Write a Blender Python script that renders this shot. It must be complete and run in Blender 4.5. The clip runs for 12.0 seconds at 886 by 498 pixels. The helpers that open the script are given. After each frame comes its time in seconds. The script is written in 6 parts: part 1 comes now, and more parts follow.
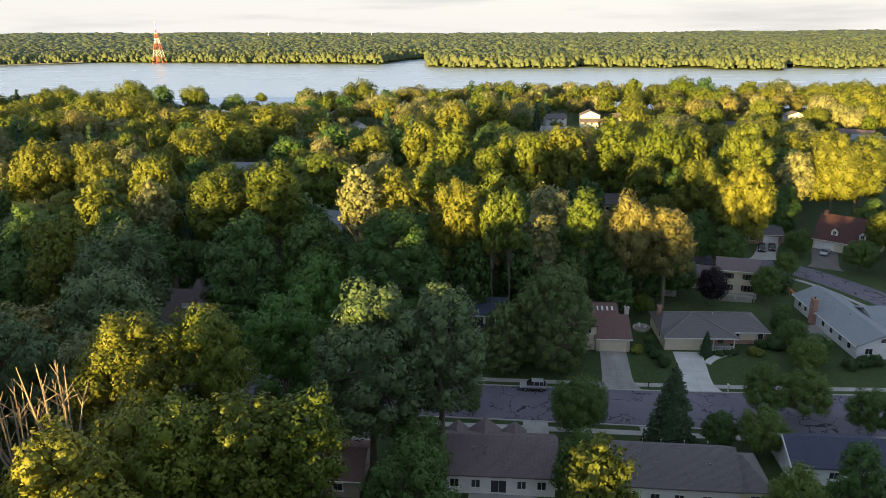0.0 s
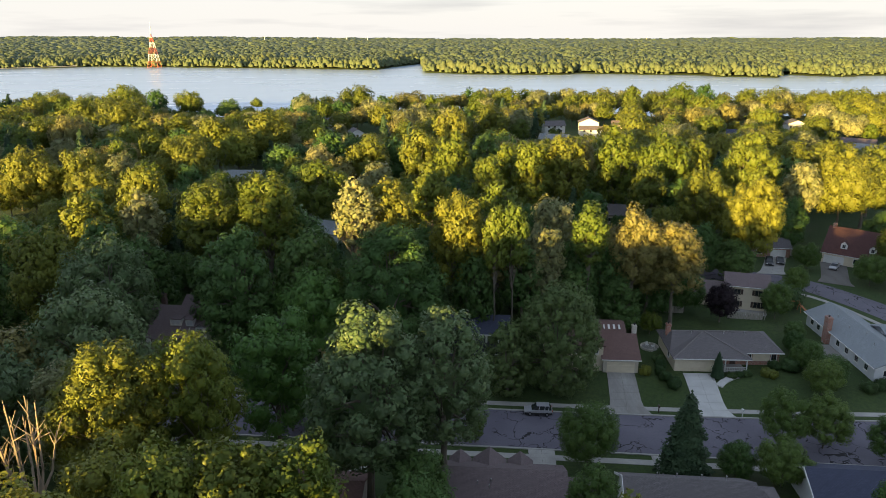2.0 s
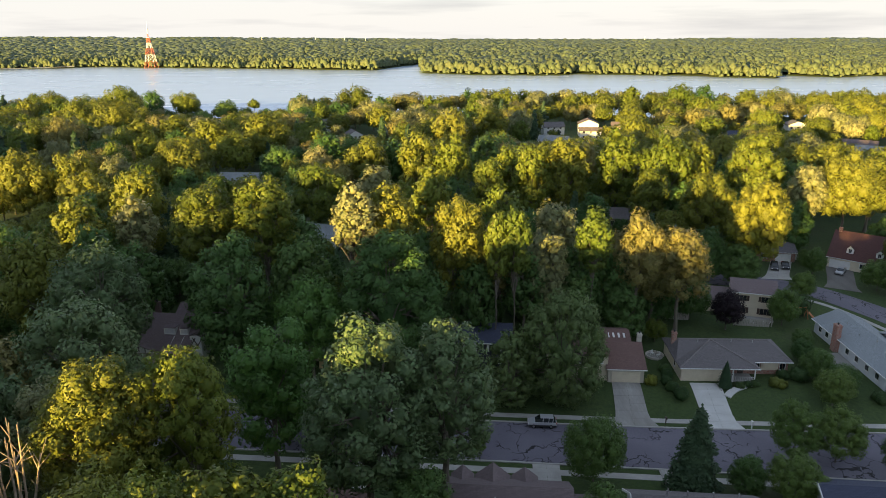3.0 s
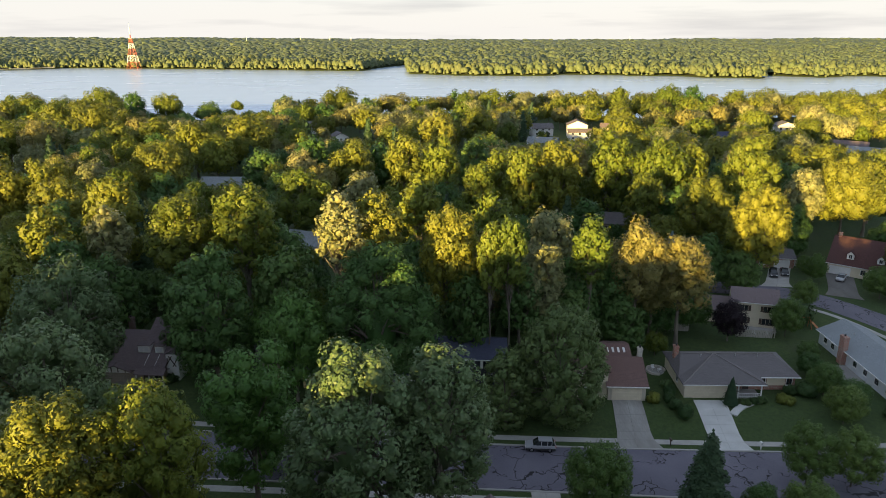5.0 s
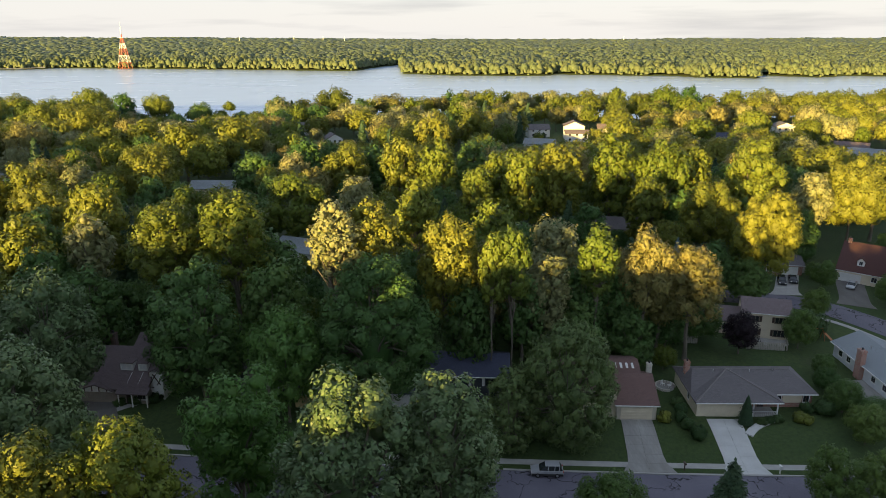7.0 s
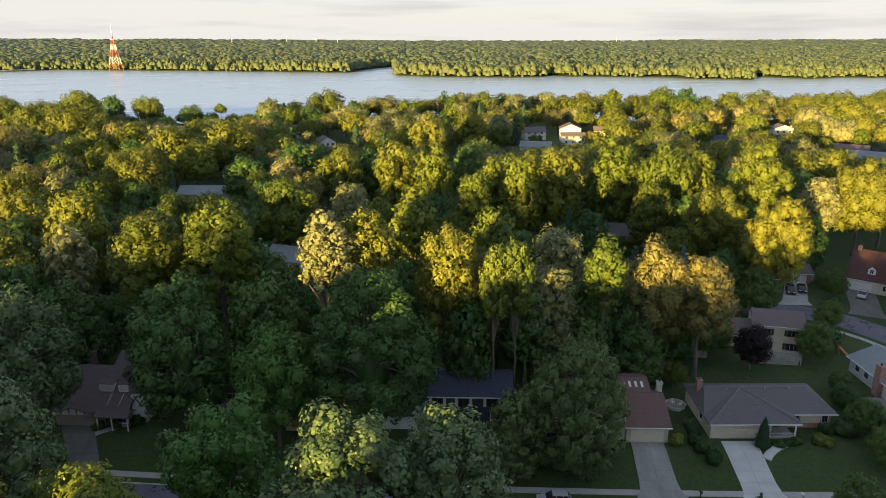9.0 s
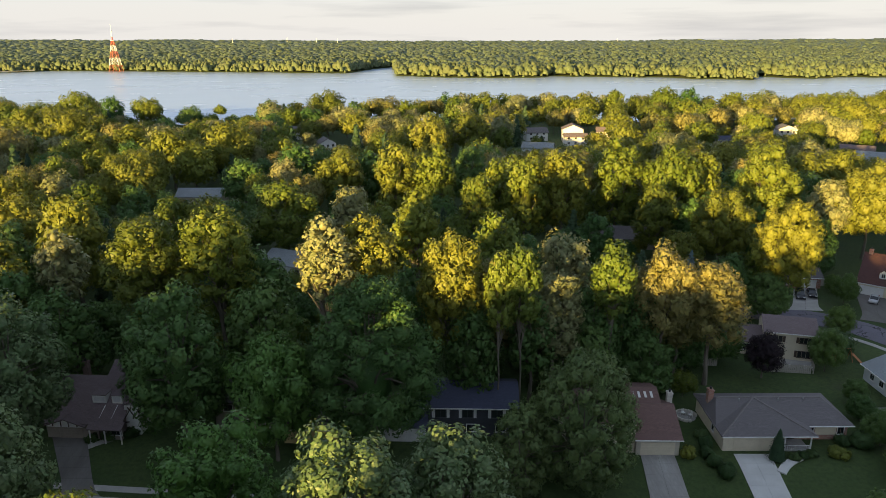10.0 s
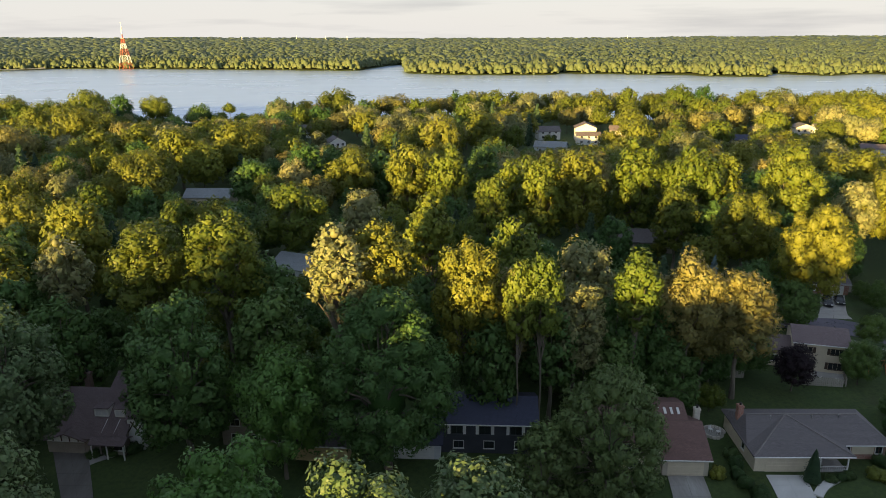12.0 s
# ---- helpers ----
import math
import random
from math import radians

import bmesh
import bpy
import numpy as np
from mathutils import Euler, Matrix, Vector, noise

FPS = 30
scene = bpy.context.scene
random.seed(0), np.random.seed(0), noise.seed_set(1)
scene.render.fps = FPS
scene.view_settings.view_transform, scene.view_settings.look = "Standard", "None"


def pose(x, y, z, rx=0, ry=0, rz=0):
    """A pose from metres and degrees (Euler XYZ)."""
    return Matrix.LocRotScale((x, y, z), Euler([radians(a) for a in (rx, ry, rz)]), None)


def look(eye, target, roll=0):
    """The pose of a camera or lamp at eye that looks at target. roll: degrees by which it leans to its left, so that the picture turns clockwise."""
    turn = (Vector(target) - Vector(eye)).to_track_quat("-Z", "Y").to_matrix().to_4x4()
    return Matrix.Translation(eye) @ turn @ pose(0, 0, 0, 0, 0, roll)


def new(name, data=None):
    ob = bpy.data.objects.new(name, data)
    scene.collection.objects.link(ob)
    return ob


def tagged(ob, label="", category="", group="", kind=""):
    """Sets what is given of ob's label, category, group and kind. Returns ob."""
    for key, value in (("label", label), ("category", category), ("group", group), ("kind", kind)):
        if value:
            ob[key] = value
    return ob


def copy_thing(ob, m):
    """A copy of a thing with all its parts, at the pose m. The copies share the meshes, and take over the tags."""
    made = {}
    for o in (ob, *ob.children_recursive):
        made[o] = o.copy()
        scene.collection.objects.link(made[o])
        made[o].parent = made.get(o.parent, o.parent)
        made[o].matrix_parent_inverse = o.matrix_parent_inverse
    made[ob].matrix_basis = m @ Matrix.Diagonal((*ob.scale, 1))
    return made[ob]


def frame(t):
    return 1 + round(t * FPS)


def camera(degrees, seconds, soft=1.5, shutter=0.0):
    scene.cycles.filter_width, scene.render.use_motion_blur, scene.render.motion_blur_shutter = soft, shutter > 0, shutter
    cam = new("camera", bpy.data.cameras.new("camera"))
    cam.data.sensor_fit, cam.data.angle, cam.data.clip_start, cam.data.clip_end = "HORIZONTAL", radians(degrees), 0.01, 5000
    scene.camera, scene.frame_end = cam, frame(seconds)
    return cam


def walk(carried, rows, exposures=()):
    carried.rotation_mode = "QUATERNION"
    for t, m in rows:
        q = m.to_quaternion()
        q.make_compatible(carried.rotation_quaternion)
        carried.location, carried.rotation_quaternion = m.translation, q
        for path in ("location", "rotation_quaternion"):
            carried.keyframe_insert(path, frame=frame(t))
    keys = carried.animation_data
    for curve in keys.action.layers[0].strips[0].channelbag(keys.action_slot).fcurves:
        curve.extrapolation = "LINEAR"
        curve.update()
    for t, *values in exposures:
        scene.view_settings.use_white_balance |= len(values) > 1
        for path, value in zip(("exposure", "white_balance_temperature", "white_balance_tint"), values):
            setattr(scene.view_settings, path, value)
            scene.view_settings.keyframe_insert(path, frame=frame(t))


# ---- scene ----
cam = camera(64.4, 12.0, 0.8)
PATH = [
    (0, (2.279, 1.061, 59.366), (2.282, 2.966, 58.758), -0.5),
    (0.5, (2.168, 2.337, 59.433), (2.167, 4.243, 58.828), -0.4),
    (1, (2.02, 3.757, 59.492), (2.018, 5.665, 58.891), -0.3),
    (1.5, (1.706, 5.338, 59.52), (1.71, 7.247, 58.922), -0.3),
    (2, (1.386, 6.951, 59.602), (1.402, 8.861, 59.007), -0.2),
    (2.5, (1.167, 8.579, 59.704), (1.188, 10.488, 59.109), -0.2),
    (3, (0.921, 10.281, 59.784), (0.943, 12.191, 59.19), -0.2),
    (5, (0.393, 17.109, 59.688), (0.452, 19.018, 59.095), -0.2),
    (5.5, (0.147, 18.664, 59.732), (0.216, 20.573, 59.138), -0.2),
    (6, (-0.02, 20.311, 59.733), (0.056, 22.219, 59.139), -0.2),
    (6.5, (-0.209, 21.97, 59.714), (-0.133, 23.878, 59.121), -0.2),
    (7, (-0.262, 23.581, 59.681), (-0.186, 25.49, 59.087), -0.2),
    (9, (-0.777, 30.152, 59.524), (-0.683, 32.061, 58.934), -0.2),
    (9.5, (-0.872, 31.857, 59.477), (-0.78, 33.766, 58.888), -0.3),
    (10, (-0.983, 33.625, 59.441), (-0.891, 35.534, 58.852), -0.3),
    (10.5, (-1.12, 35.271, 59.473), (-1.04, 37.18, 58.882), -0.3),
    (11, (-1.211, 36.904, 59.489), (-1.142, 38.813, 58.897), -0.4),
    (11.5, (-1.462, 38.417, 59.523), (-1.394, 40.327, 58.934), -0.3),
    (12, (-1.837, 38.789, 59.537), (-1.77, 40.697, 58.941), -0.4),
]
walk(cam, [(t, look(eye, target, roll)) for t, eye, target, roll in PATH], [(0.0, 1.9), (2.5, 1.92), (7.0, 1.84), (9.5, 1.76), (12.0, 1.7)])

# ---- world, sun, exposure ----
SUN_AZ, SUN_EL = 33.0, 6.3          # the light travels towards this bearing (clockwise from +y), and downwards by this
az, el = radians(SUN_AZ), radians(SUN_EL)
SUN_DIR = Vector((math.sin(az) * math.cos(el), math.cos(az) * math.cos(el), -math.sin(el)))
world = bpy.data.worlds.new("evening_sky")
scene.world = world
world.use_nodes = True
wn = world.node_tree.nodes
wl = world.node_tree.links
wn.clear()
sky = wn.new("ShaderNodeTexSky")
sky.sky_type = "NISHITA"
sky.sun_disc = False
sky.sun_elevation = el
sky.sun_rotation = math.pi + az
sky.altitude = 200
sky.air_density, sky.dust_density, sky.ozone_density = 1.0, 0.6, 2.0
sky_bg = wn.new("ShaderNodeBackground")
sky_bg.inputs["Strength"].default_value = 0.103
wo = wn.new("ShaderNodeOutputWorld")
# a thin veil of high cloud over the blue, with faint grey streaks
wtc = wn.new("ShaderNodeTexCoord")
wmap = wn.new("ShaderNodeMapping")
wmap.inputs["Scale"].default_value = (2.2, 2.2, 26.0)
wl.new(wtc.outputs["Generated"], wmap.inputs[0])
wno = wn.new("ShaderNodeTexNoise")
wno.inputs["Scale"].default_value, wno.inputs["Detail"].default_value = 1.6, 7
wl.new(wmap.outputs[0], wno.inputs["Vector"])
streak = wn.new("ShaderNodeMapRange")
streak.inputs[1].default_value, streak.inputs[2].default_value = 0.52, 0.72
wl.new(wno.outputs[0], streak.inputs[0])
wsep = wn.new("ShaderNodeSeparateXYZ")
wl.new(wtc.outputs["Generated"], wsep.inputs[0])
haze = wn.new("ShaderNodeValToRGB")
haze.color_ramp.interpolation = "EASE"
haze.color_ramp.elements[0].position, haze.color_ramp.elements[0].color = 0.03, (0.85, 0.825, 0.795, 1)
haze.color_ramp.elements[1].position, haze.color_ramp.elements[1].color = 0.95, (0.4, 0.45, 0.54, 1)
mid_sky = haze.color_ramp.elements.new(0.11)
mid_sky.color = (0.8, 0.92, 1.12, 1)
upper_sky = haze.color_ramp.elements.new(0.4)
upper_sky.color = (0.63, 0.7, 0.85, 1)
wl.new(wsep.outputs["Z"], haze.inputs[0])
cloud = wn.new("ShaderNodeMix")
cloud.data_type, cloud.blend_type = "RGBA", "MULTIPLY"
cloud.inputs[7].default_value = (0.74, 0.755, 0.79, 1)
wl.new(haze.outputs[0], cloud.inputs[6])
wl.new(streak.outputs[0], cloud.inputs[0])
bright = wn.new("ShaderNodeVectorMath")
bright.operation = "SCALE"
bright.inputs[3].default_value = 2.95
wl.new(cloud.outputs[2], bright.inputs[0])
rise = wn.new("ShaderNodeMapRange")
rise.inputs[1].default_value, rise.inputs[2].default_value = 0.05, 0.75
rise.inputs[3].default_value, rise.inputs[4].default_value = 0.95, 0.7
wl.new(wsep.outputs["Z"], rise.inputs[0])
veil = wn.new("ShaderNodeMix")
veil.data_type = "RGBA"
wl.new(rise.outputs[0], veil.inputs[0])
wl.new(sky.outputs[0], veil.inputs[6])
wl.new(bright.outputs[0], veil.inputs[7])
wl.new(veil.outputs[2], sky_bg.inputs[0])
wl.new(sky_bg.outputs[0], wo.inputs[0])
sun_data = bpy.data.lights.new("sun", "SUN")
sun_data.energy, sun_data.angle, sun_data.color = 5.0, radians(0.6), (1.0, 0.68, 0.2)
sun = new("sun", sun_data)
sun.matrix_world = look(-SUN_DIR * 200, (0, 0, 0))


# ---- materials ----
def shader(name):
    m = bpy.data.materials.new(name)
    m.use_nodes = True
    n, l = m.node_tree.nodes, m.node_tree.links
    return m, n, l, n["Principled BSDF"]


def mixed(n, l, fac, a, b):
    """A colour mix node; fac, a and b are sockets or values."""
    x = n.new("ShaderNodeMix")
    x.data_type = "RGBA"
    for sock, v in ((x.inputs[0], fac), (x.inputs[6], a), (x.inputs[7], b)):
        if hasattr(v, "is_linked"):
            l.new(v, sock)
        elif isinstance(v, (int, float)):
            sock.default_value = v
        else:
            sock.default_value = (*v, 1)
    return x.outputs[2]


def noise_fac(n, l, scale, lo, hi, coords="Object", detail=6, stretch=None):
    tc = n.new("ShaderNodeTexCoord")
    tx = n.new("ShaderNodeTexNoise")
    tx.inputs["Scale"].default_value, tx.inputs["Detail"].default_value = scale, detail
    src = tc.outputs[coords]
    if stretch:
        mp = n.new("ShaderNodeMapping")
        mp.inputs["Scale"].default_value = stretch
        l.new(src, mp.inputs[0])
        src = mp.outputs[0]
    l.new(src, tx.inputs["Vector"])
    r = n.new("ShaderNodeMapRange")
    r.inputs[1].default_value, r.inputs[2].default_value = lo, hi
    l.new(tx.outputs[0], r.inputs[0])
    return r.outputs[0]


def bumped(n, l, bsdf, height, strength, distance=0.02):
    b = n.new("ShaderNodeBump")
    b.inputs["Strength"].default_value, b.inputs["Distance"].default_value = strength, distance
    l.new(height, b.inputs["Height"])
    l.new(b.outputs[0], bsdf.inputs["Normal"])


def plain(name, a, b, rough=0.7, scale=1.5, fine=14.0, bump=0.3, metal=0.0, stretch=None):
    """Two close tones, mottled at two scales, with a fine relief."""
    m, n, l, p = shader(name)
    big = noise_fac(n, l, scale, 0.35, 0.65, stretch=stretch)
    small = noise_fac(n, l, fine, 0.3, 0.7, stretch=stretch)
    c1 = mixed(n, l, big, a, b)
    dark = tuple(v * 0.72 for v in a)
    f2 = n.new("ShaderNodeMath")
    f2.operation = "MULTIPLY"
    f2.inputs[1].default_value = 0.4
    l.new(small, f2.inputs[0])
    l.new(mixed(n, l, f2.outputs[0], c1, dark), p.inputs["Base Color"])
    p.inputs["Roughness"].default_value, p.inputs["Metallic"].default_value = rough, metal
    if bump:
        bumped(n, l, p, small, bump)
    return m


def foliage(name, a, b, c, sheen=0.15):
    """Leaves: tones by leaf, by bough and by tree, with some light passing through."""
    m, n, l, p = shader(name)
    geo = n.new("ShaderNodeNewGeometry")
    info = n.new("ShaderNodeObjectInfo")
    leaf = mixed(n, l, geo.outputs["Random Per Island"], tuple(v * 1.58 for v in a), tuple(v * 1.06 for v in b))
    bough = noise_fac(n, l, 0.45, 0.4, 0.62, detail=3)
    half = n.new("ShaderNodeMath")
    half.operation = "MULTIPLY"
    half.inputs[1].default_value = 0.55
    l.new(bough, half.inputs[0])
    col = mixed(n, l, half.outputs[0], leaf, c)
    hsv = n.new("ShaderNodeHueSaturation")
    rh = n.new("ShaderNodeMapRange")
    rh.inputs[3].default_value, rh.inputs[4].default_value = 0.485, 0.515
    l.new(info.outputs["Random"], rh.inputs[0])
    rv = n.new("ShaderNodeMapRange")
    rv.inputs[3].default_value, rv.inputs[4].default_value = 1.2, 0.8
    l.new(info.outputs["Random"], rv.inputs[0])
    l.new(rh.outputs[0], hsv.inputs["Hue"])
    l.new(rv.outputs[0], hsv.inputs["Value"])
    l.new(col, hsv.inputs["Color"])
    l.new(hsv.outputs[0], p.inputs["Base Color"])
    p.inputs["Roughness"].default_value = 0.42
    p.inputs["Specular IOR Level"].default_value = sheen * 1.3
    tex = n.new("ShaderNodeTexNoise")
    tex.inputs["Scale"].default_value = 2.6
    tex.inputs["Detail"].default_value = 4
    place = n.new("ShaderNodeTexCoord")
    l.new(place.outputs["Object"], tex.inputs["Vector"])
    bump = n.new("ShaderNodeBump")
    bump.inputs["Strength"].default_value = 0.5
    bump.inputs["Distance"].default_value = 0.2
    l.new(tex.outputs[0], bump.inputs["Height"])
    l.new(bump.outputs[0], p.inputs["Normal"])
    tr = n.new("ShaderNodeBsdfTranslucent")
    l.new(hsv.outputs[0], tr.inputs[0])
    mx = n.new("ShaderNodeMixShader")
    mx.inputs[0].default_value = 0.24
    l.new(p.outputs[0], mx.inputs[1])
    l.new(tr.outputs[0], mx.inputs[2])
    l.new(mx.outputs[0], n["Material Output"].inputs[0])
    return m


# maple, oak, cottonwood, silver maple, honey locust: some sun put into the colour
LEAF = {
    "maple": foliage("maple_leaves", (0.082, 0.118, 0.02), (0.165, 0.19, 0.028), (0.072, 0.108, 0.02)),
    "garden_maple": foliage("garden_maple_leaves", (0.074, 0.13, 0.03), (0.138, 0.206, 0.046), (0.068, 0.118, 0.03), 0.2),
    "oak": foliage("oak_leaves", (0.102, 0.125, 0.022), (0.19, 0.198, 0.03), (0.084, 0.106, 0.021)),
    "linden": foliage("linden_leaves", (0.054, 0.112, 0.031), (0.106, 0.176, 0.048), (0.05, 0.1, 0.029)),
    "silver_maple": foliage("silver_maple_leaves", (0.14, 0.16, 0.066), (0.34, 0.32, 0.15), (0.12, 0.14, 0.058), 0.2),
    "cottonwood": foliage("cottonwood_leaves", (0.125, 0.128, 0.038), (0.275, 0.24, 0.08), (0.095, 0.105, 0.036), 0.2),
    "field_maple": foliage("field_maple_leaves", (0.06, 0.106, 0.034), (0.116, 0.168, 0.052), (0.054, 0.092, 0.03), 0.25),
    "ash": foliage("ash_leaves", (0.094, 0.18, 0.038), (0.158, 0.265, 0.054), (0.084, 0.164, 0.036), 0.25),
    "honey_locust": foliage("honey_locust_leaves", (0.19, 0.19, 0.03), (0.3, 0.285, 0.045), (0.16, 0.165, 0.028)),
    "elm": foliage("elm_leaves", (0.072, 0.12, 0.046), (0.155, 0.208, 0.088), (0.06, 0.104, 0.042), 0.25),
    "poplar": foliage("poplar_leaves", (0.09, 0.125, 0.022), (0.175, 0.21, 0.034), (0.07, 0.11, 0.022)),
    "spruce": foliage("spruce_needles", (0.028, 0.053, 0.028), (0.052, 0.09, 0.042), (0.024, 0.048, 0.026), 0.1),
    "blue_spruce": foliage("blue_spruce_needles", (0.08, 0.125, 0.13), (0.14, 0.19, 0.19), (0.07, 0.115, 0.12), 0.1),
    "plum": foliage("purple_leaves", (0.018, 0.013, 0.017), (0.036, 0.023, 0.03), (0.016, 0.012, 0.016)),
    "shrub": foliage("shrub_leaves", (0.04, 0.08, 0.028), (0.085, 0.135, 0.042), (0.035, 0.064, 0.026)),
    "gold_shrub": foliage("golden_shrub_leaves", (0.15, 0.17, 0.03), (0.25, 0.26, 0.05), (0.125, 0.15, 0.035)),
    # air haze is painted into both wood colours, more so in the distant one
    "hazy_woods": foliage("hazed_wood_leaves", (0.105, 0.138, 0.082), (0.14, 0.168, 0.098), (0.1, 0.13, 0.078), 0.05),
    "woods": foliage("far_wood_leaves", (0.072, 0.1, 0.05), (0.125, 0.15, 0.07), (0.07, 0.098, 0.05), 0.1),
}
BARK = plain("bark", (0.11, 0.095, 0.075), (0.19, 0.165, 0.13), 0.9, 0.8, 9, 0.8, stretch=(1, 1, 0.25))
DEAD = plain("bleached_wood", (0.3, 0.24, 0.18), (0.42, 0.34, 0.26), 0.85, 0.8, 9, 0.5, stretch=(1, 1, 0.25))
CONCRETE = plain("concrete", (0.36, 0.35, 0.33), (0.46, 0.45, 0.42), 0.85, 0.5, 8, 0.2)
PALE_CONCRETE = plain("pale_concrete", (0.52, 0.52, 0.5), (0.62, 0.62, 0.6), 0.85, 0.4, 8, 0.2)
OLD_CONCRETE = plain("worn_concrete", (0.27, 0.26, 0.24), (0.4, 0.39, 0.37), 0.88, 0.35, 5, 0.2, stretch=(1, 0.2, 1))
DARK_SIDING = plain("charcoal_siding", (0.05, 0.055, 0.068), (0.07, 0.075, 0.09), 0.7, 0.8, 14, 0.1)
BLIND = plain("white_window_blinds", (0.6, 0.61, 0.63), (0.68, 0.69, 0.7), 0.5, 1, 20, 0.05)
DULL_BRICK = plain("brown_brick", (0.13, 0.09, 0.075), (0.19, 0.14, 0.115), 0.9, 1.5, 14, 0.4)
DARK_CONCRETE = plain("stained_concrete", (0.13, 0.12, 0.11), (0.2, 0.19, 0.175), 0.9, 0.3, 6, 0.2, stretch=(1, 0.2, 1))
JOINT = plain("dark_joints", (0.1, 0.095, 0.085), (0.14, 0.13, 0.12), 0.95, 2, 12, 0.2)
WHITE = plain("white_paint", (0.72, 0.72, 0.7), (0.8, 0.8, 0.78), 0.55, 1, 20, 0.05)
CREAM = plain("cream_siding", (0.66, 0.58, 0.44), (0.74, 0.66, 0.5), 0.6, 0.8, 14, 0.1)
BEIGE = plain("beige_siding", (0.5, 0.45, 0.36), (0.58, 0.52, 0.42), 0.6, 0.8, 14, 0.1)
OCHRE = plain("ochre_siding", (0.5, 0.4, 0.2), (0.56, 0.45, 0.24), 0.6, 0.8, 14, 0.1)
TAUPE = plain("taupe_siding", (0.3, 0.26, 0.22), (0.36, 0.32, 0.27), 0.7, 0.8, 14, 0.1)
PALEGREY = plain("pale_grey_siding", (0.6, 0.62, 0.64), (0.7, 0.72, 0.73), 0.6, 0.8, 14, 0.1)
BROWN_TRIM = plain("brown_paint", (0.06, 0.04, 0.03), (0.09, 0.06, 0.045), 0.5, 2, 20, 0.1)
METAL = plain("brushed_metal", (0.5, 0.5, 0.5), (0.6, 0.6, 0.6), 0.35, 2, 30, 0.05, 1.0)
STONE = plain("pale_stone", (0.5, 0.47, 0.42), (0.6, 0.57, 0.5), 0.85, 3, 12, 0.5)
WOOD_FENCE = plain("weathered_wood", (0.32, 0.3, 0.26), (0.44, 0.41, 0.36), 0.85, 2, 18, 0.4, stretch=(1, 1, 0.2))
RED_PAINT = plain("red_paint", (0.36, 0.07, 0.045), (0.42, 0.09, 0.055), 0.55, 0.3, 4, 0.05)
ORANGE_WOOD = plain("cedar", (0.42, 0.16, 0.06), (0.5, 0.2, 0.08), 0.7, 2, 18, 0.2)
TYRE = plain("tyre_rubber", (0.02, 0.02, 0.02), (0.03, 0.03, 0.03), 0.9, 6, 30, 0.2)
SILVER_CAR = plain("silver_car_paint", (0.42, 0.43, 0.45), (0.46, 0.47, 0.49), 0.3, 1, 30, 0, 0.15)
DARK_CAR = plain("black_car_paint", (0.02, 0.022, 0.025), (0.025, 0.027, 0.03), 0.2, 1, 30, 0, 0.2)
CLADDING = plain("dark_plastic", (0.03, 0.03, 0.032), (0.045, 0.045, 0.047), 0.6, 4, 30, 0.1)
GLASS, gn, gl, gp = shader("window_glass")
gp.inputs["Base Color"].default_value = (0.03, 0.035, 0.04, 1)
gp.inputs["Roughness"].default_value = 0.06
gp.inputs["Specular IOR Level"].default_value = 0.8
LAMP_RED = plain("red_lens", (0.4, 0.03, 0.02), (0.45, 0.04, 0.03), 0.3, 5, 30, 0)
LAMP_CLEAR = plain("clear_lens", (0.7, 0.7, 0.7), (0.75, 0.75, 0.75), 0.15, 5, 30, 0)


def shingles(name, a, b):
    """Asphalt shingles: courses, single tabs and weather streaks."""
    m, n, l, p = shader(name)
    tc = n.new("ShaderNodeTexCoord")
    br = n.new("ShaderNodeTexBrick")
    br.inputs["Scale"].default_value = 1.0
    br.inputs["Brick Width"].default_value, br.inputs["Row Height"].default_value = 0.34, 0.15
    br.inputs["Mortar Size"].default_value = 0.012
    br.inputs["Color1"].default_value, br.inputs["Color2"].default_value = (*a, 1), (*b, 1)
    br.inputs["Mortar"].default_value = (*[v * 0.5 for v in a], 1)
    l.new(tc.outputs["UV"], br.inputs["Vector"])
    stain = noise_fac(n, l, 0.35, 0.4, 0.75)
    l.new(mixed(n, l, stain, br.outputs[0], tuple(v * 0.75 for v in b)), p.inputs["Base Color"])
    p.inputs["Roughness"].default_value = 0.9
    bumped(n, l, p, br.outputs[1], 0.3)
    return m


ROOF_BROWN = shingles("brown_shingles", (0.15, 0.092, 0.082), (0.2, 0.122, 0.108))
ROOF_GREY = shingles("grey_shingles", (0.13, 0.118, 0.122), (0.18, 0.165, 0.168))
ROOF_BLUE = shingles("slate_blue_shingles", (0.05, 0.058, 0.098), (0.068, 0.078, 0.125))
ROOF_PALE = shingles("pale_grey_shingles", (0.24, 0.27, 0.29), (0.3, 0.33, 0.35))
ROOF_TAUPE = shingles("taupe_shingles", (0.15, 0.115, 0.12), (0.2, 0.158, 0.16))
ROOF_CAP = shingles("worn_ridge_shingles", (0.19, 0.175, 0.17), (0.25, 0.23, 0.22))
ROOF_DARK = shingles("charcoal_shingles", (0.091, 0.0845, 0.0884), (0.13, 0.12, 0.124))
ROOF_RED = shingles("red_brown_shingles", (0.09, 0.042, 0.038), (0.12, 0.056, 0.05))

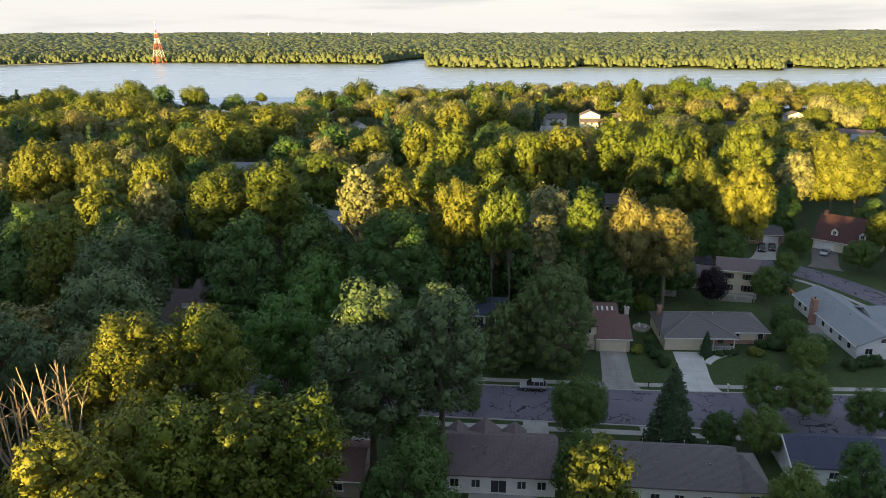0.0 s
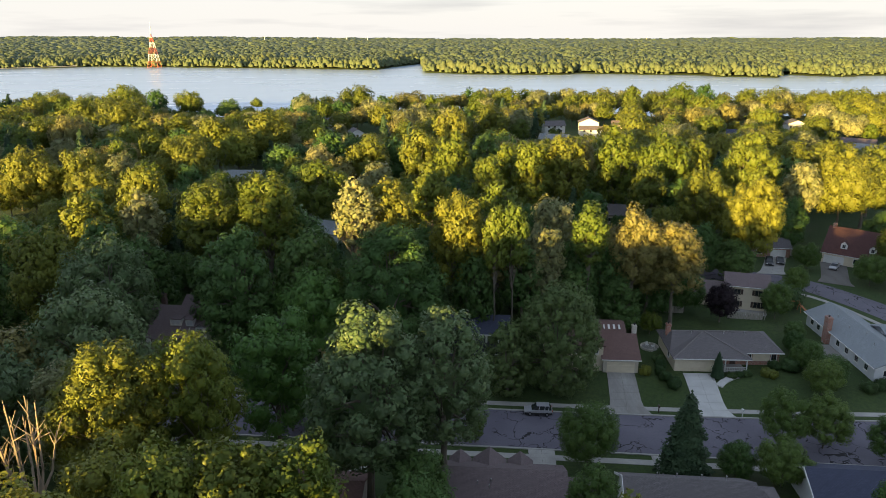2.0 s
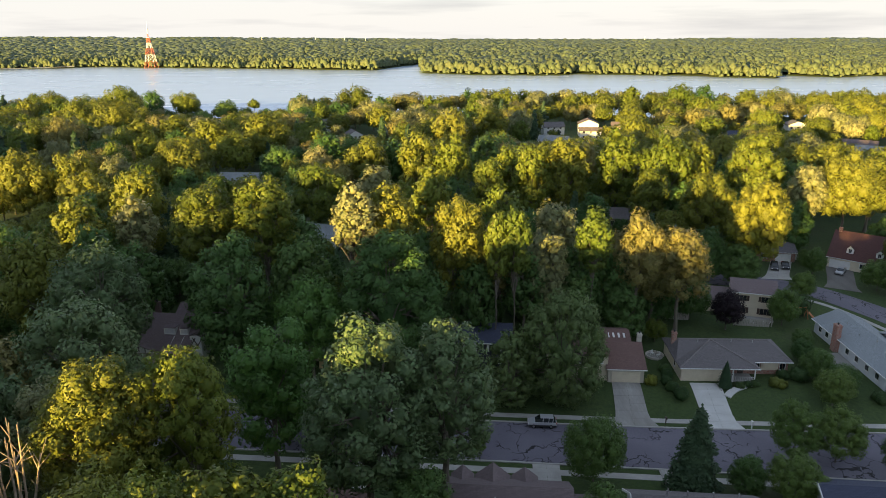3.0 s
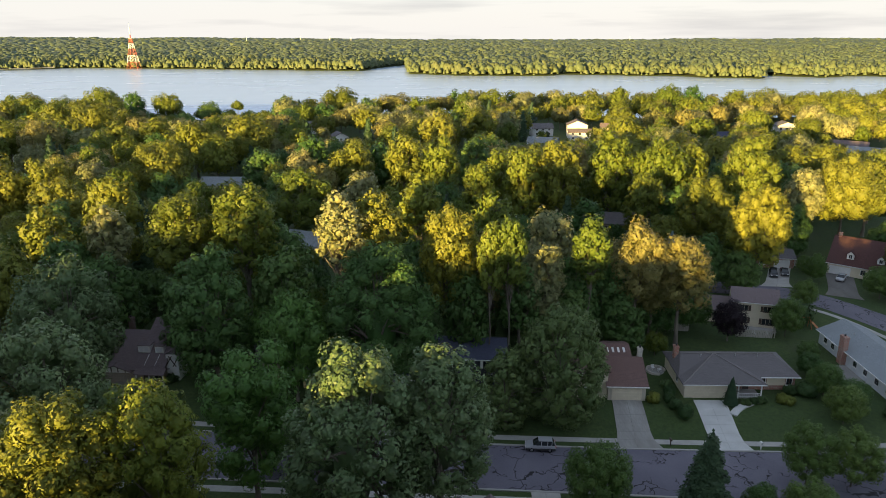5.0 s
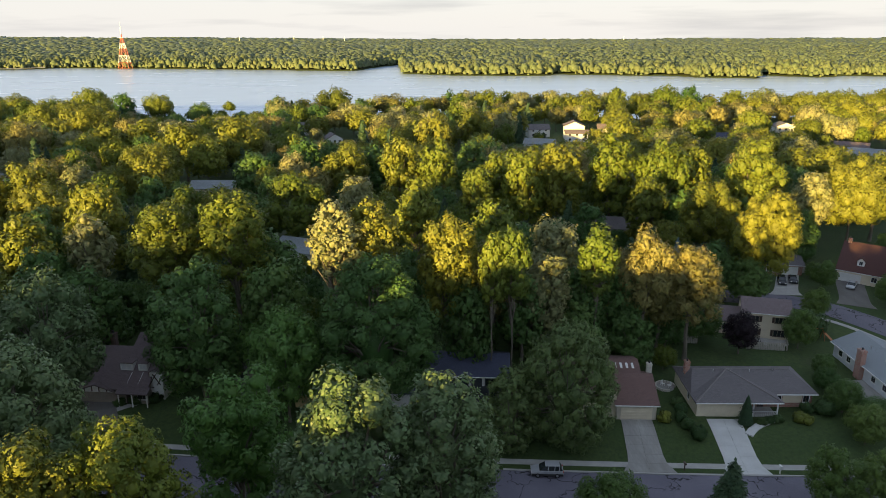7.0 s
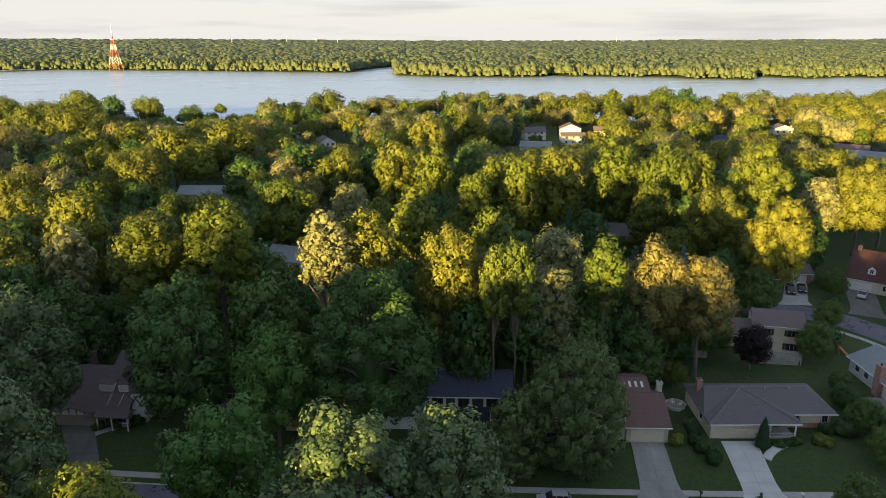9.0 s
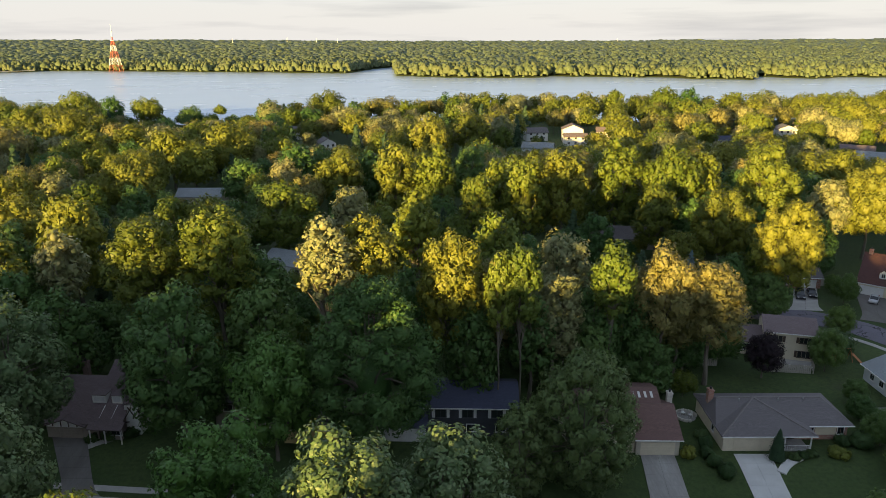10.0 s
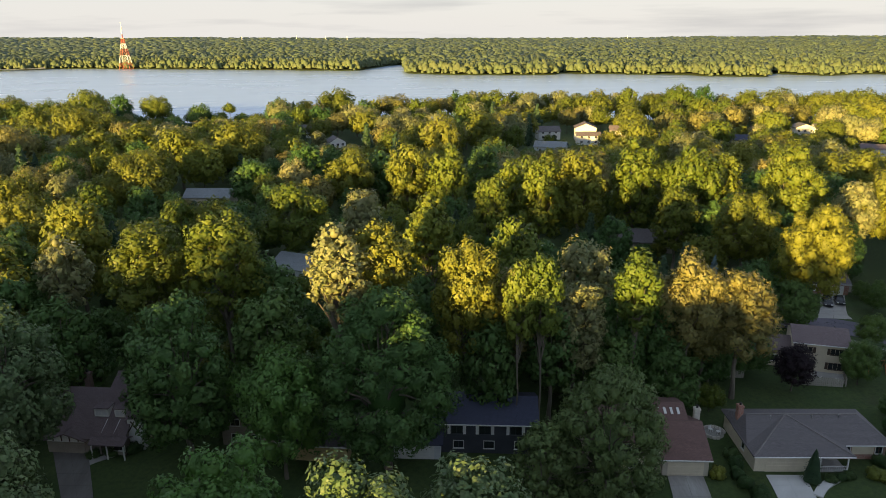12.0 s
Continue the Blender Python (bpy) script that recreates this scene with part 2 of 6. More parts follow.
BRICK, bn, bl, bp = shader("red_brick")
tx = bn.new("ShaderNodeTexBrick")
tx.inputs["Scale"].default_value = 1.0
tx.inputs["Brick Width"].default_value, tx.inputs["Row Height"].default_value, tx.inputs["Mortar Size"].default_value = 0.22, 0.075, 0.01
tx.inputs["Color1"].default_value, tx.inputs["Color2"].default_value, tx.inputs["Mortar"].default_value = (0.27, 0.1, 0.07, 1), (0.36, 0.15, 0.1, 1), (0.4, 0.37, 0.33, 1)
bl.new(bn.new("ShaderNodeTexCoord").outputs["UV"], tx.inputs["Vector"])
bl.new(tx.outputs[0], bp.inputs["Base Color"])
bp.inputs["Roughness"].default_value = 0.9

# asphalt with sealed cracks
ASPHALT, n, l, p = shader("asphalt")
base = mixed(n, l, noise_fac(n, l, 0.12, 0.35, 0.65), (0.128, 0.12, 0.155), (0.176, 0.165, 0.205))
base = mixed(n, l, noise_fac(n, l, 7.0, 0.45, 0.8), base, (0.095, 0.093, 0.108))
tc = n.new("ShaderNodeTexCoord")
wob = n.new("ShaderNodeTexNoise")
wob.inputs["Scale"].default_value = 0.55
l.new(tc.outputs["Object"], wob.inputs["Vector"])
shift = n.new("ShaderNodeVectorMath")
shift.operation = "MULTIPLY_ADD"
shift.inputs[1].default_value = (4.2, 4.2, 0)
l.new(wob.outputs["Color"], shift.inputs[0])
l.new(tc.outputs["Object"], shift.inputs[2])
vor = n.new("ShaderNodeTexVoronoi")
vor.feature = "DISTANCE_TO_EDGE"
vor.inputs["Scale"].default_value = 0.27
l.new(shift.outputs[0], vor.inputs["Vector"])
line = n.new("ShaderNodeMapRange")
line.inputs[1].default_value, line.inputs[2].default_value = 0.014, 0.026
line.inputs[3].default_value, line.inputs[4].default_value = 1, 0
l.new(vor.outputs["Distance"], line.inputs[0])
gaps = noise_fac(n, l, 0.16, 0.44, 0.5, detail=3)
crack = n.new("ShaderNodeMath")
crack.operation = "MULTIPLY"
l.new(line.outputs[0], crack.inputs[0])
l.new(gaps, crack.inputs[1])
l.new(mixed(n, l, crack.outputs[0], base, (0.018, 0.018, 0.02)), p.inputs["Base Color"])
p.inputs["Roughness"].default_value = 0.85

# lawns and wood floor
GROUND, n, l, p = shader("grass_ground")
lawn = mixed(n, l, noise_fac(n, l, 0.09, 0.35, 0.65), (0.036, 0.07, 0.014), (0.056, 0.088, 0.02))
lawn = mixed(n, l, noise_fac(n, l, 1.7, 0.4, 0.75), lawn, (0.026, 0.05, 0.011))
lawn = mixed(n, l, noise_fac(n, l, 0.035, 0.6, 0.75), lawn, (0.06, 0.052, 0.035))
l.new(lawn, p.inputs["Base Color"])
p.inputs["Roughness"].default_value = 0.95
bumped(n, l, p, noise_fac(n, l, 9, 0.3, 0.7), 0.6, 0.06)

WATER, n, l, p = shader("sky_tinted_water")
# the reflected pale sky is put into this base colour as well
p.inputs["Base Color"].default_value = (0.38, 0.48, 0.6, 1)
p.inputs["Specular IOR Level"].default_value = 0.9
p.inputs["IOR"].default_value = 1.33
rw = n.new("ShaderNodeMapRange")
rw.inputs[3].default_value, rw.inputs[4].default_value = 0.24, 0.28
l.new(noise_fac(n, l, 0.012, 0.35, 0.65, stretch=(0.5, 1.6, 1)), rw.inputs[0])
l.new(rw.outputs[0], p.inputs["Roughness"])
bumped(n, l, p, noise_fac(n, l, 0.9, 0.2, 0.8), 0.1, 0.05)


# ---- building blocks ----
def put_mesh(name, bm, material, parent=None, smooth=False):
    me = bpy.data.meshes.new(name)
    bm.normal_update()
    bm.to_mesh(me)
    bm.free()
    for m in material if isinstance(material, (list, tuple)) else (material,):
        me.materials.append(m)
    if smooth:
        me.shade_smooth()
    ob = new(name, me)
    ob.parent = parent
    return ob


def part(name, bm, material, parent, label="", smooth=False):
    ob = put_mesh(name, bm, material, parent, smooth)
    return tagged(ob, label) if label else ob


def thing(name, x, y, z, label, category, group="", turn=0.0):
    ob = new(name)
    ob.matrix_basis = pose(x, y, z, 0, 0, turn)
    ob.empty_display_size = 0.2
    return tagged(ob, label, category, group)


def solid(*boxes, bevel=0.0):
    """One bmesh of boxes (x0, x1, y0, y1, z0, z1)."""
    bm = bmesh.new()
    for x0, x1, y0, y1, z0, z1 in boxes:
        bmesh.ops.create_cube(bm, size=1, matrix=Matrix.LocRotScale(((x0 + x1) / 2, (y0 + y1) / 2, (z0 + z1) / 2), None, (x1 - x0, y1 - y0, z1 - z0)))
    if bevel:
        bmesh.ops.bevel(bm, geom=bm.edges[:], offset=bevel, segments=2, affect="EDGES", profile=0.6)
    box_uv(bm)
    return bm


def box_uv(bm):
    """Unwrap each face flat, in metres: u level, v up the slope."""
    uv = bm.loops.layers.uv.verify()
    for f in bm.faces:
        f.normal_update()
        nrm = f.normal
        u = Vector((-nrm.y, nrm.x, 0))
        u = u.normalized() if u.length > 1e-4 else Vector((1, 0, 0))
        v = nrm.cross(u)
        for lp in f.loops:
            lp[uv].uv = (lp.vert.co.dot(u), lp.vert.co.dot(v))


def rod(bm, a, b, r0, r1, sides=6):
    a, b = Vector(a), Vector(b)
    q = (b - a).to_track_quat("Z", "Y")
    rings = []
    for c, r in ((a, r0), (b, r1)):
        rings.append([bm.verts.new(c + q @ Vector((r * math.cos(k * math.tau / sides), r * math.sin(k * math.tau / sides), 0))) for k in range(sides)])
    for k in range(sides):
        j = (k + 1) % sides
        bm.faces.new((rings[0][k], rings[0][j], rings[1][j], rings[1][k]))
    bm.faces.new(rings[1])
    bm.faces.new(rings[0][::-1])


def lathe(bm, cx, cy, profile, sides=16):
    rings = [[bm.verts.new((cx + r * math.cos(k * math.tau / sides), cy + r * math.sin(k * math.tau / sides), z)) for k in range(sides)] for r, z in profile]
    for a, b in zip(rings, rings[1:]):
        for k in range(sides):
            j = (k + 1) % sides
            bm.faces.new((a[k], a[j], b[j], b[k]))
    bm.faces.new(rings[-1])
    bm.faces.new(rings[0][::-1])


# ---- the lie of the land ----
LAKE = -8.0
FAR_X = (-2000, -1000, -820, -668, -456, -236, -131, -99, -81, -47, -25, -18, 25, 103, 190, 214, 229, 243, 321, 401, 412, 484, 500, 523, 561, 583, 650, 701, 1000, 2000)
FAR_Y = (1330, 1330, 1380, 1455, 1398, 1336, 1297, 1303, 1388, 1472, 1545, 1210, 1168, 1138, 1128, 1132, 1178, 1152, 1125, 1103, 1075, 1036, 1040, 1112, 1074, 1052, 1079, 1068, 1050, 1050)


def kerb_far(x):
    return 110.4 - 0.11 * x + 0.0004 * x * x


def kerb_near(x):
    return 99.6 - 0.1 * x - 0.0001 * x * x


def near_shore(x):
    return 585 + 14 * math.sin(x * 0.021) + 9 * math.sin(x * 0.057 + 1)


def far_shore(x):
    return float(np.interp(x, FAR_X, FAR_Y)) + 4 * math.sin(x * 0.07) + 3 * math.sin(x * 0.19)


def ramp(a, b, v):
    s = min(1.0, max(0.0, (v - a) / (b - a)))
    return s * s * (3 - 2 * s)


def ground_z(x, y):
    if y > 800:
        d = y - far_shore(x)
        return -11 + 4.2 * ramp(-8, 10, d) - 3.0 * ramp(300, 2500, d)
    k = kerb_far(x)
    z = 0.85 * ramp(k + 2.5, k + 13, y) - 4.0 * ramp(260, 460, y) + 0.3 * (1 - ramp(kerb_near(x) - 14, kerb_near(x) - 3, y))
    return z - 7.4 * ramp(near_shore(x) - 40, near_shore(x) + 30, y)


def sheet(name, xs, ys, zf, material, lift=0.0):
    """A grid over xs and ys."""
    verts = [(x, y, zf(x, y) + lift) for y in ys for x in xs]
    w = len(xs)
    faces = [(j * w + i, j * w + i + 1, (j + 1) * w + i + 1, (j + 1) * w + i) for j in range(len(ys) - 1) for i in range(w - 1)]
    me = bpy.data.meshes.new(name)
    me.from_pydata(verts, [], faces)
    me.materials.append(material)
    me.shade_smooth()
    return new(name, me)


def span(*runs):
    out = []
    for a, b, step in runs:
        out += list(np.arange(a, b, step))
    return [float(v) for v in out] + [float(runs[-1][1])]


GX = span((-4600, -1100, 250), (-1100, -140, 14), (-140, 140, 3.5), (140, 1100, 14), (1100, 4600, 250))
GY = span((-700, 40, 60), (40, 200, 2.2), (200, 620, 12), (620, 1010, 39), (1010, 1620, 9), (1620, 4950, 160))
ground = tagged(sheet("ground", GX, GY, ground_z, GROUND), "green lawns and leaf-strewn ground under the trees", "ground", kind="structure")
water = tagged(sheet("water", span((-4600, 4600, 400)), span((540, 1700, 116)), lambda x, y: LAKE, WATER), "lightly rippled lake, coloured pale blue for the reflected sky", "lake", kind="structure")


def ribbon(name, xs, lo, hi, top, material, label, category, thick=0.25, zf=ground_z):
    """A strip of paving between the lines lo(x) and hi(x), raised by top, with side faces."""
    bm = bmesh.new()
    rows = []
    for x in xs:
        a, b = lo(x), hi(x)
        za, zb = zf(x, a) + top, zf(x, b) + top
        rows.append([bm.verts.new(c) for c in ((x, a, za - thick), (x, a, za), (x, b, zb), (x, b, zb - thick))])
    for r, s in zip(rows, rows[1:]):
        for k in range(3):
            bm.faces.new((r[k], s[k], s[k + 1], r[k + 1]))
    bm.faces.new(rows[0])
    bm.faces.new(rows[-1][::-1])
    box_uv(bm)
    return tagged(put_mesh(name, bm, material), label, category, kind="structure")


RX = span((-150, 160, 4))
ribbon("road", RX, kerb_near, kerb_far, 0.03, ASPHALT, "grey asphalt street with dark sealed cracks", "road")
ribbon("kerb_north", RX, lambda x: kerb_far(x) + 0.002, lambda x: kerb_far(x) + 0.3, 0.15, CONCRETE, "low concrete kerb along the street", "kerb", 0.3)
ribbon("kerb_south", RX, lambda x: kerb_near(x) - 0.3, lambda x: kerb_near(x) - 0.002, 0.15, CONCRETE, "low concrete kerb along the street", "kerb", 0.3)
ribbon("pavement_north", RX, lambda x: kerb_far(x) + 1.6, lambda x: kerb_far(x) + 2.85, 0.06, CONCRETE, "narrow concrete pavement beside the street", "pavement")
ribbon("pavement_south", RX, lambda x: kerb_near(x) - 2.8, lambda x: kerb_near(x) - 1.5, 0.06, CONCRETE, "narrow concrete pavement beside the street", "pavement")


def lane(name, pts, width, top, material, label, category):
    """Paving along a bent line of ground points."""
    fine = []
    for (ax, ay), (bx, by) in zip(pts, pts[1:]):
        k = max(2, int(math.hypot(bx - ax, by - ay) / 2))
        fine += [Vector((ax + (bx - ax) * i / k, ay + (by - ay) * i / k)) for i in range(k)]
    fine.append(Vector(pts[-1]))
    for _ in range(6):
        fine = [fine[0]] + [(fine[i - 1] + fine[i] * 2 + fine[i + 1]) / 4 for i in range(1, len(fine) - 1)] + [fine[-1]]
    bm = bmesh.new()
    rows = []
    for i, c in enumerate(fine):
        d = (fine[min(i + 1, len(fine) - 1)] - fine[max(i - 1, 0)]).normalized()
        s = Vector((-d.y, d.x)) * width / 2
        row = []
        for q, dz in ((c + s, top - 0.3), (c + s, top), (c - s, top), (c - s, top - 0.3)):
            row.append(bm.verts.new((q.x, q.y, ground_z(q.x, q.y) + dz)))
        rows.append(row)
    for r, s in zip(rows, rows[1:]):
        for k in range(3):
            bm.faces.new((r[k], s[k], s[k + 1], r[k + 1]))
    bm.faces.new(rows[0])
    bm.faces.new(rows[-1][::-1])
    bmesh.ops.recalc_face_normals(bm, faces=bm.faces[:])
    box_uv(bm)
    return tagged(put_mesh(name, bm, material), label, category, kind="structure")


def apron(name, near, far, material, label, rows=6):
    """A driveway between two edges: near ((x0, y0), (x1, y1)) at the street and far at the garage, flared at the kerb."""
    grid = []
    for i in range(rows + 1):
        f = i / rows
        flare = 1.1 * max(0.0, 1 - f * rows / 1.2)
        a = Vector(near[0]).lerp(Vector(far[0]), f) - Vector((flare, 0))
        b = Vector(near[1]).lerp(Vector(far[1]), f) + Vector((flare, 0))
        grid.append([(q.x, q.y, max(ground_z(q.x, q.y), 0.0)) for q in (a.lerp(b, k / 4) for k in range(5))])

    def plate(corners, top, thick):
        bm = bmesh.new()
        hi = [bm.verts.new((x, y, z + top)) for x, y, z in corners]
        lo = [bm.verts.new((x, y, z + top - thick)) for x, y, z in corners]
        m = len(corners)
        bm.faces.new(hi)
        bm.faces.new(lo[::-1])
        for i in range(m):
            bm.faces.new((hi[(i + 1) % m], hi[i], lo[i], lo[(i + 1) % m]))
        bmesh.ops.recalc_face_normals(bm, faces=bm.faces[:])
        box_uv(bm)
        return bm

    bm = bmesh.new()
    top = [[bm.verts.new((x, y, z + 0.045)) for x, y, z in r] for r in grid]
    for r, q in zip(top, top[1:]):
        for k in range(4):
            bm.faces.new((r[k], r[k + 1], q[k + 1], q[k]))
    ext = bmesh.ops.extrude_face_region(bm, geom=bm.faces[:])
    bmesh.ops.translate(bm, verts=[g for g in ext["geom"] if isinstance(g, bmesh.types.BMVert)], vec=(0, 0, -0.35))
    bmesh.ops.recalc_face_normals(bm, faces=bm.faces[:])
    base = tagged(put_mesh(name, bm, JOINT), label, "driveway", kind="structure")
    for i in range(rows):
        for k in (0, 2):
            cs = [Vector(grid[i][k]), Vector(grid[i][k + 2]), Vector(grid[i + 1][k + 2]), Vector(grid[i + 1][k])]
            mid = sum(cs, Vector()) / 4
            cs = [c - (c - mid).normalized() * 0.02 for c in cs]
            part("slab", plate(cs, 0.085, 0.12), material, base)
    return base


apron("driveway_1", ((29.6, 108.0), (34.9, 107.4)), ((31.6, 120.4), (36.5, 120.4)), OLD_CONCRETE, "worn grey concrete driveway before a double garage")
apron("driveway_2", ((43.4, 106.5), (48.2, 106.1)), ((45.1, 120.0), (50.3, 119.7)), PALE_CONCRETE, "bright new concrete driveway before a double garage")
apron("driveway_3", ((14.2, 91.0), (18.0, 91.0)), ((14.7, 98.0), (18.6, 97.6)), CONCRETE, "concrete driveway from the street to a house")
apron("driveway_4", ((32.2, 87.0), (35.8, 87.0)), ((32.4, 96.2), (36.6, 95.8)), OLD_CONCRETE, "worn concrete driveway beside a conifer")
apron("driveway_5", ((53.0, 88.0), (58.0, 88.0)), ((53.5, 93.9), (59.0, 93.4)), CONCRETE, "concrete driveway from the street to a house")
apron("driveway_6", ((-47.6, 115.8), (-43.6, 115.5)), ((-55.9, 130.2), (-50.7, 130.0)), DARK_CONCRETE, "shaded concrete driveway beside a lawn")
apron("driveway_7", ((82.4, 173.2), (87.6, 172.0)), ((89.8, 186.4), (95.2, 185.8)), CONCRETE, "concrete driveway with two parked cars")
apron("driveway_8", ((94.8, 167.0), (99.6, 163.0)), ((102.4, 182.4), (107.2, 178.2)), DARK_CONCRETE, "worn concrete driveway with a parked car")
apron("driveway_9", ((-11.6, 98.6), (-8.6, 98.4)), ((-11.4, 89.0), (-8.4, 88.8)), CONCRETE, "shaded concrete driveway under tall trees")
lane("garden_path", [(49.9, 115.4), (50.8, 116.6), (52.0, 117.5), (53.4, 118.2), (55.0, 118.9), (56.4, 119.6)], 1.2, 0.2, PALE_CONCRETE, "curved pale concrete garden path", "path")
lane("front_walk", [(-50.6, 126.6), (-49.0, 128.2), (-46.6, 129.2)], 1.1, 0.07, CONCRETE, "curved concrete walk to a front door", "path")
lane("side_street", [(20, 182), (60, 175), (80, 171), (90, 165), (98, 149), (104, 128), (108, 100)], 8.0, 0.05, ASPHALT, "quiet asphalt side street bending between gardens", "road")
lane("side_pavement", [(72, 165.5), (83, 162), (89, 155), (93, 142), (98, 126), (101, 104)], 1.2, 0.06, CONCRETE, "narrow concrete pavement beside a lawn", "pavement")
lane("dam", [(-1900, 1300), (-1000, 1300), (-800, 1345), (-700, 1430)], 14, 6.0, CONCRETE, "low grey dam wall across the water", "dam")


# ---- houses ----
def roof_shell(slopes, thick):
    """Roof slopes that meet along their edges, as one closed plate."""
    bm = bmesh.new()
    upper, lower, uses = {}, {}, {}
    for slope in slopes:
        for p in slope:
            if p not in upper:
                upper[p] = bm.verts.new(p)
                lower[p] = bm.verts.new((p[0], p[1], p[2] - thick))
        for p, q in zip(slope, slope[1:] + slope[:1]):
            uses.setdefault(frozenset((p, q)), []).append((p, q))
        bm.faces.new([upper[p] for p in slope])
        bm.faces.new([lower[p] for p in reversed(slope)])
    for sides in uses.values():
        if len(sides) == 1:
            p, q = sides[0]
            bm.faces.new((upper[q], upper[p], lower[p], lower[q]))
    bmesh.ops.recalc_face_normals(bm, faces=bm.faces[:])
    box_uv(bm)
    return bm


def gable_roof(x0, x1, y0, y1, eave, ridge, over=0.45, along="x", hip0=0.0, hip1=0.0, thick=0.18):
    """A pitched roof; hips run back by hip0 and hip1 at the ends of the ridge."""
    x0, x1, y0, y1 = x0 - over, x1 + over, y0 - over, y1 + over
    c = ((x0, y0, eave), (x1, y0, eave), (x1, y1, eave), (x0, y1, eave))
    if along == "x":
        m = (y0 + y1) / 2
        r0, r1 = (x0 + hip0, m, ridge), (x1 - hip1, m, ridge)
        slopes = [(c[0], c[1], r1, r0), (c[2], c[3], r0, r1)] + [(c[3], c[0], r0)] * bool(hip0) + [(c[1], c[2], r1)] * bool(hip1)
    else:
        m = (x0 + x1) / 2
        r0, r1 = (m, y0 + hip0, ridge), (m, y1 - hip1, ridge)
        slopes = [(c[1], c[2], r1, r0), (c[3], c[0], r0, r1)] + [(c[0], c[1], r0)] * bool(hip0) + [(c[2], c[3], r1)] * bool(hip1)
    return roof_shell(slopes, thick)


def ridge_cap(a, b):
    bm = bmesh.new()
    rod(bm, a, b, 0.13, 0.13, 5)
    box_uv(bm)
    return bm


def body(x0, x1, y0, y1, eave, ridge=None, along="x", base=-0.6):
    """Walls up to the eaves, with gables where a ridge is given."""
    bm = bmesh.new()
    lowc = [bm.verts.new(c) for c in ((x0, y0, base), (x1, y0, base), (x1, y1, base), (x0, y1, base))]
    topc = [bm.verts.new(c) for c in ((x0, y0, eave), (x1, y0, eave), (x1, y1, eave), (x0, y1, eave))]
    for k in range(4):
        j = (k + 1) % 4
        bm.faces.new((lowc[k], lowc[j], topc[j], topc[k]))
    bm.faces.new(lowc[::-1])
    if ridge is None:
        bm.faces.new(topc)
    else:
        if along == "x":
            a, b = bm.verts.new((x0, (y0 + y1) / 2, ridge)), bm.verts.new((x1, (y0 + y1) / 2, ridge))
            bm.faces.new((topc[3], topc[0], a)), bm.faces.new((topc[1], topc[2], b))
            bm.faces.new((topc[0], topc[1], b, a)), bm.faces.new((topc[2], topc[3], a, b))
        else:
            a, b = bm.verts.new(((x0 + x1) / 2, y0, ridge)), bm.verts.new(((x0 + x1) / 2, y1, ridge))
            bm.faces.new((topc[0], topc[1], a)), bm.faces.new((topc[2], topc[3], b))
            bm.faces.new((topc[1], topc[2], b, a)), bm.faces.new((topc[3], topc[0], a, b))
    box_uv(bm)
    return bm


def window(parent, x, y, z, w, h, face="s", frame_mat=None, shutters=None, panes=2, glass=None):
    """A window on a wall that faces s (-y), n, w (-x) or e: frame, sill, panes of glass, and shutters if a paint is given."""
    turn = {"s": 0, "n": 180, "w": -90, "e": 90}[face]
    m = pose(x, y, z, 0, 0, turn)
    fm = frame_mat or WHITE

    def made(nm, bm, mat, par):
        bmesh.ops.transform(bm, matrix=m, verts=bm.verts[:])
        return part(nm, bm, mat, par)

    f = 0.09
    win = made("window", solid((-w / 2, -w / 2 + f, -0.07, 0.05, 0, h), (w / 2 - f, w / 2, -0.07, 0.05, 0, h), (-w / 2, w / 2, -0.07, 0.05, h - f, h), (-w / 2, w / 2, -0.07, 0.05, 0, f)), fm, parent)
    step = (w - 2 * f) / panes
    for k in range(panes):
        a = -w / 2 + f + k * step
        made("pane", solid((a + 0.03, a + step - 0.03, -0.03, -0.01, f, h - f)), glass or GLASS, win)
    made("sill", solid((-w / 2 - 0.06, w / 2 + 0.06, -0.13, 0.02, -0.07, 0.0)), fm, win)
    if shutters:
        for s in (-1, 1):
            made("shutter", solid((s * (w / 2 + 0.26) - 0.22, s * (w / 2 + 0.26) + 0.22, -0.06, 0.02, 0, h)), shutters, win)
    return win


def door_panel(parent, name, x, y, z, w, h, mat, rows=4, cols=4, label="", face="s"):
    """A door made of a leaf with raised fields."""
    turn = {"s": 0, "n": 180, "w": -90, "e": 90}[face]
    m = pose(x, y, z, 0, 0, turn)

    def made(nm, box, par, text=""):
        bm = solid(box)
        bmesh.ops.transform(bm, matrix=m, verts=bm.verts[:])
        return part(nm, bm, mat, par, text)

    leaf = made(name, (-w / 2, w / 2, -0.06, 0.06, 0, h), parent, label)
    for r in range(rows):
        for c in range(cols):
            made("panel", (-w / 2 + (c + 0.08) * w / cols, -w / 2 + (c + 0.92) * w / cols, -0.085, -0.055, (r + 0.1) * h / rows, (r + 0.9) * h / rows), leaf)
    return leaf


def chimney(parent, x, y, z0, z1, w, d, mat, label):
    ch = part("chimney", solid((x - w / 2, x + w / 2, y - d / 2, y + d / 2, z0, z1), (x - w / 2 - 0.07, x + w / 2 + 0.07, y - d / 2 - 0.07, y + d / 2 + 0.07, z1 - 0.25, z1 - 0.1)), mat, parent, label)
    bm = bmesh.new()
    lathe(bm, x, y, ((0.16, z1 - 0.02), (0.16, z1 + 0.3), (0.2, z1 + 0.3), (0.2, z1 + 0.36)), 10)
    part("flue", bm, CLADDING, ch)
    return ch


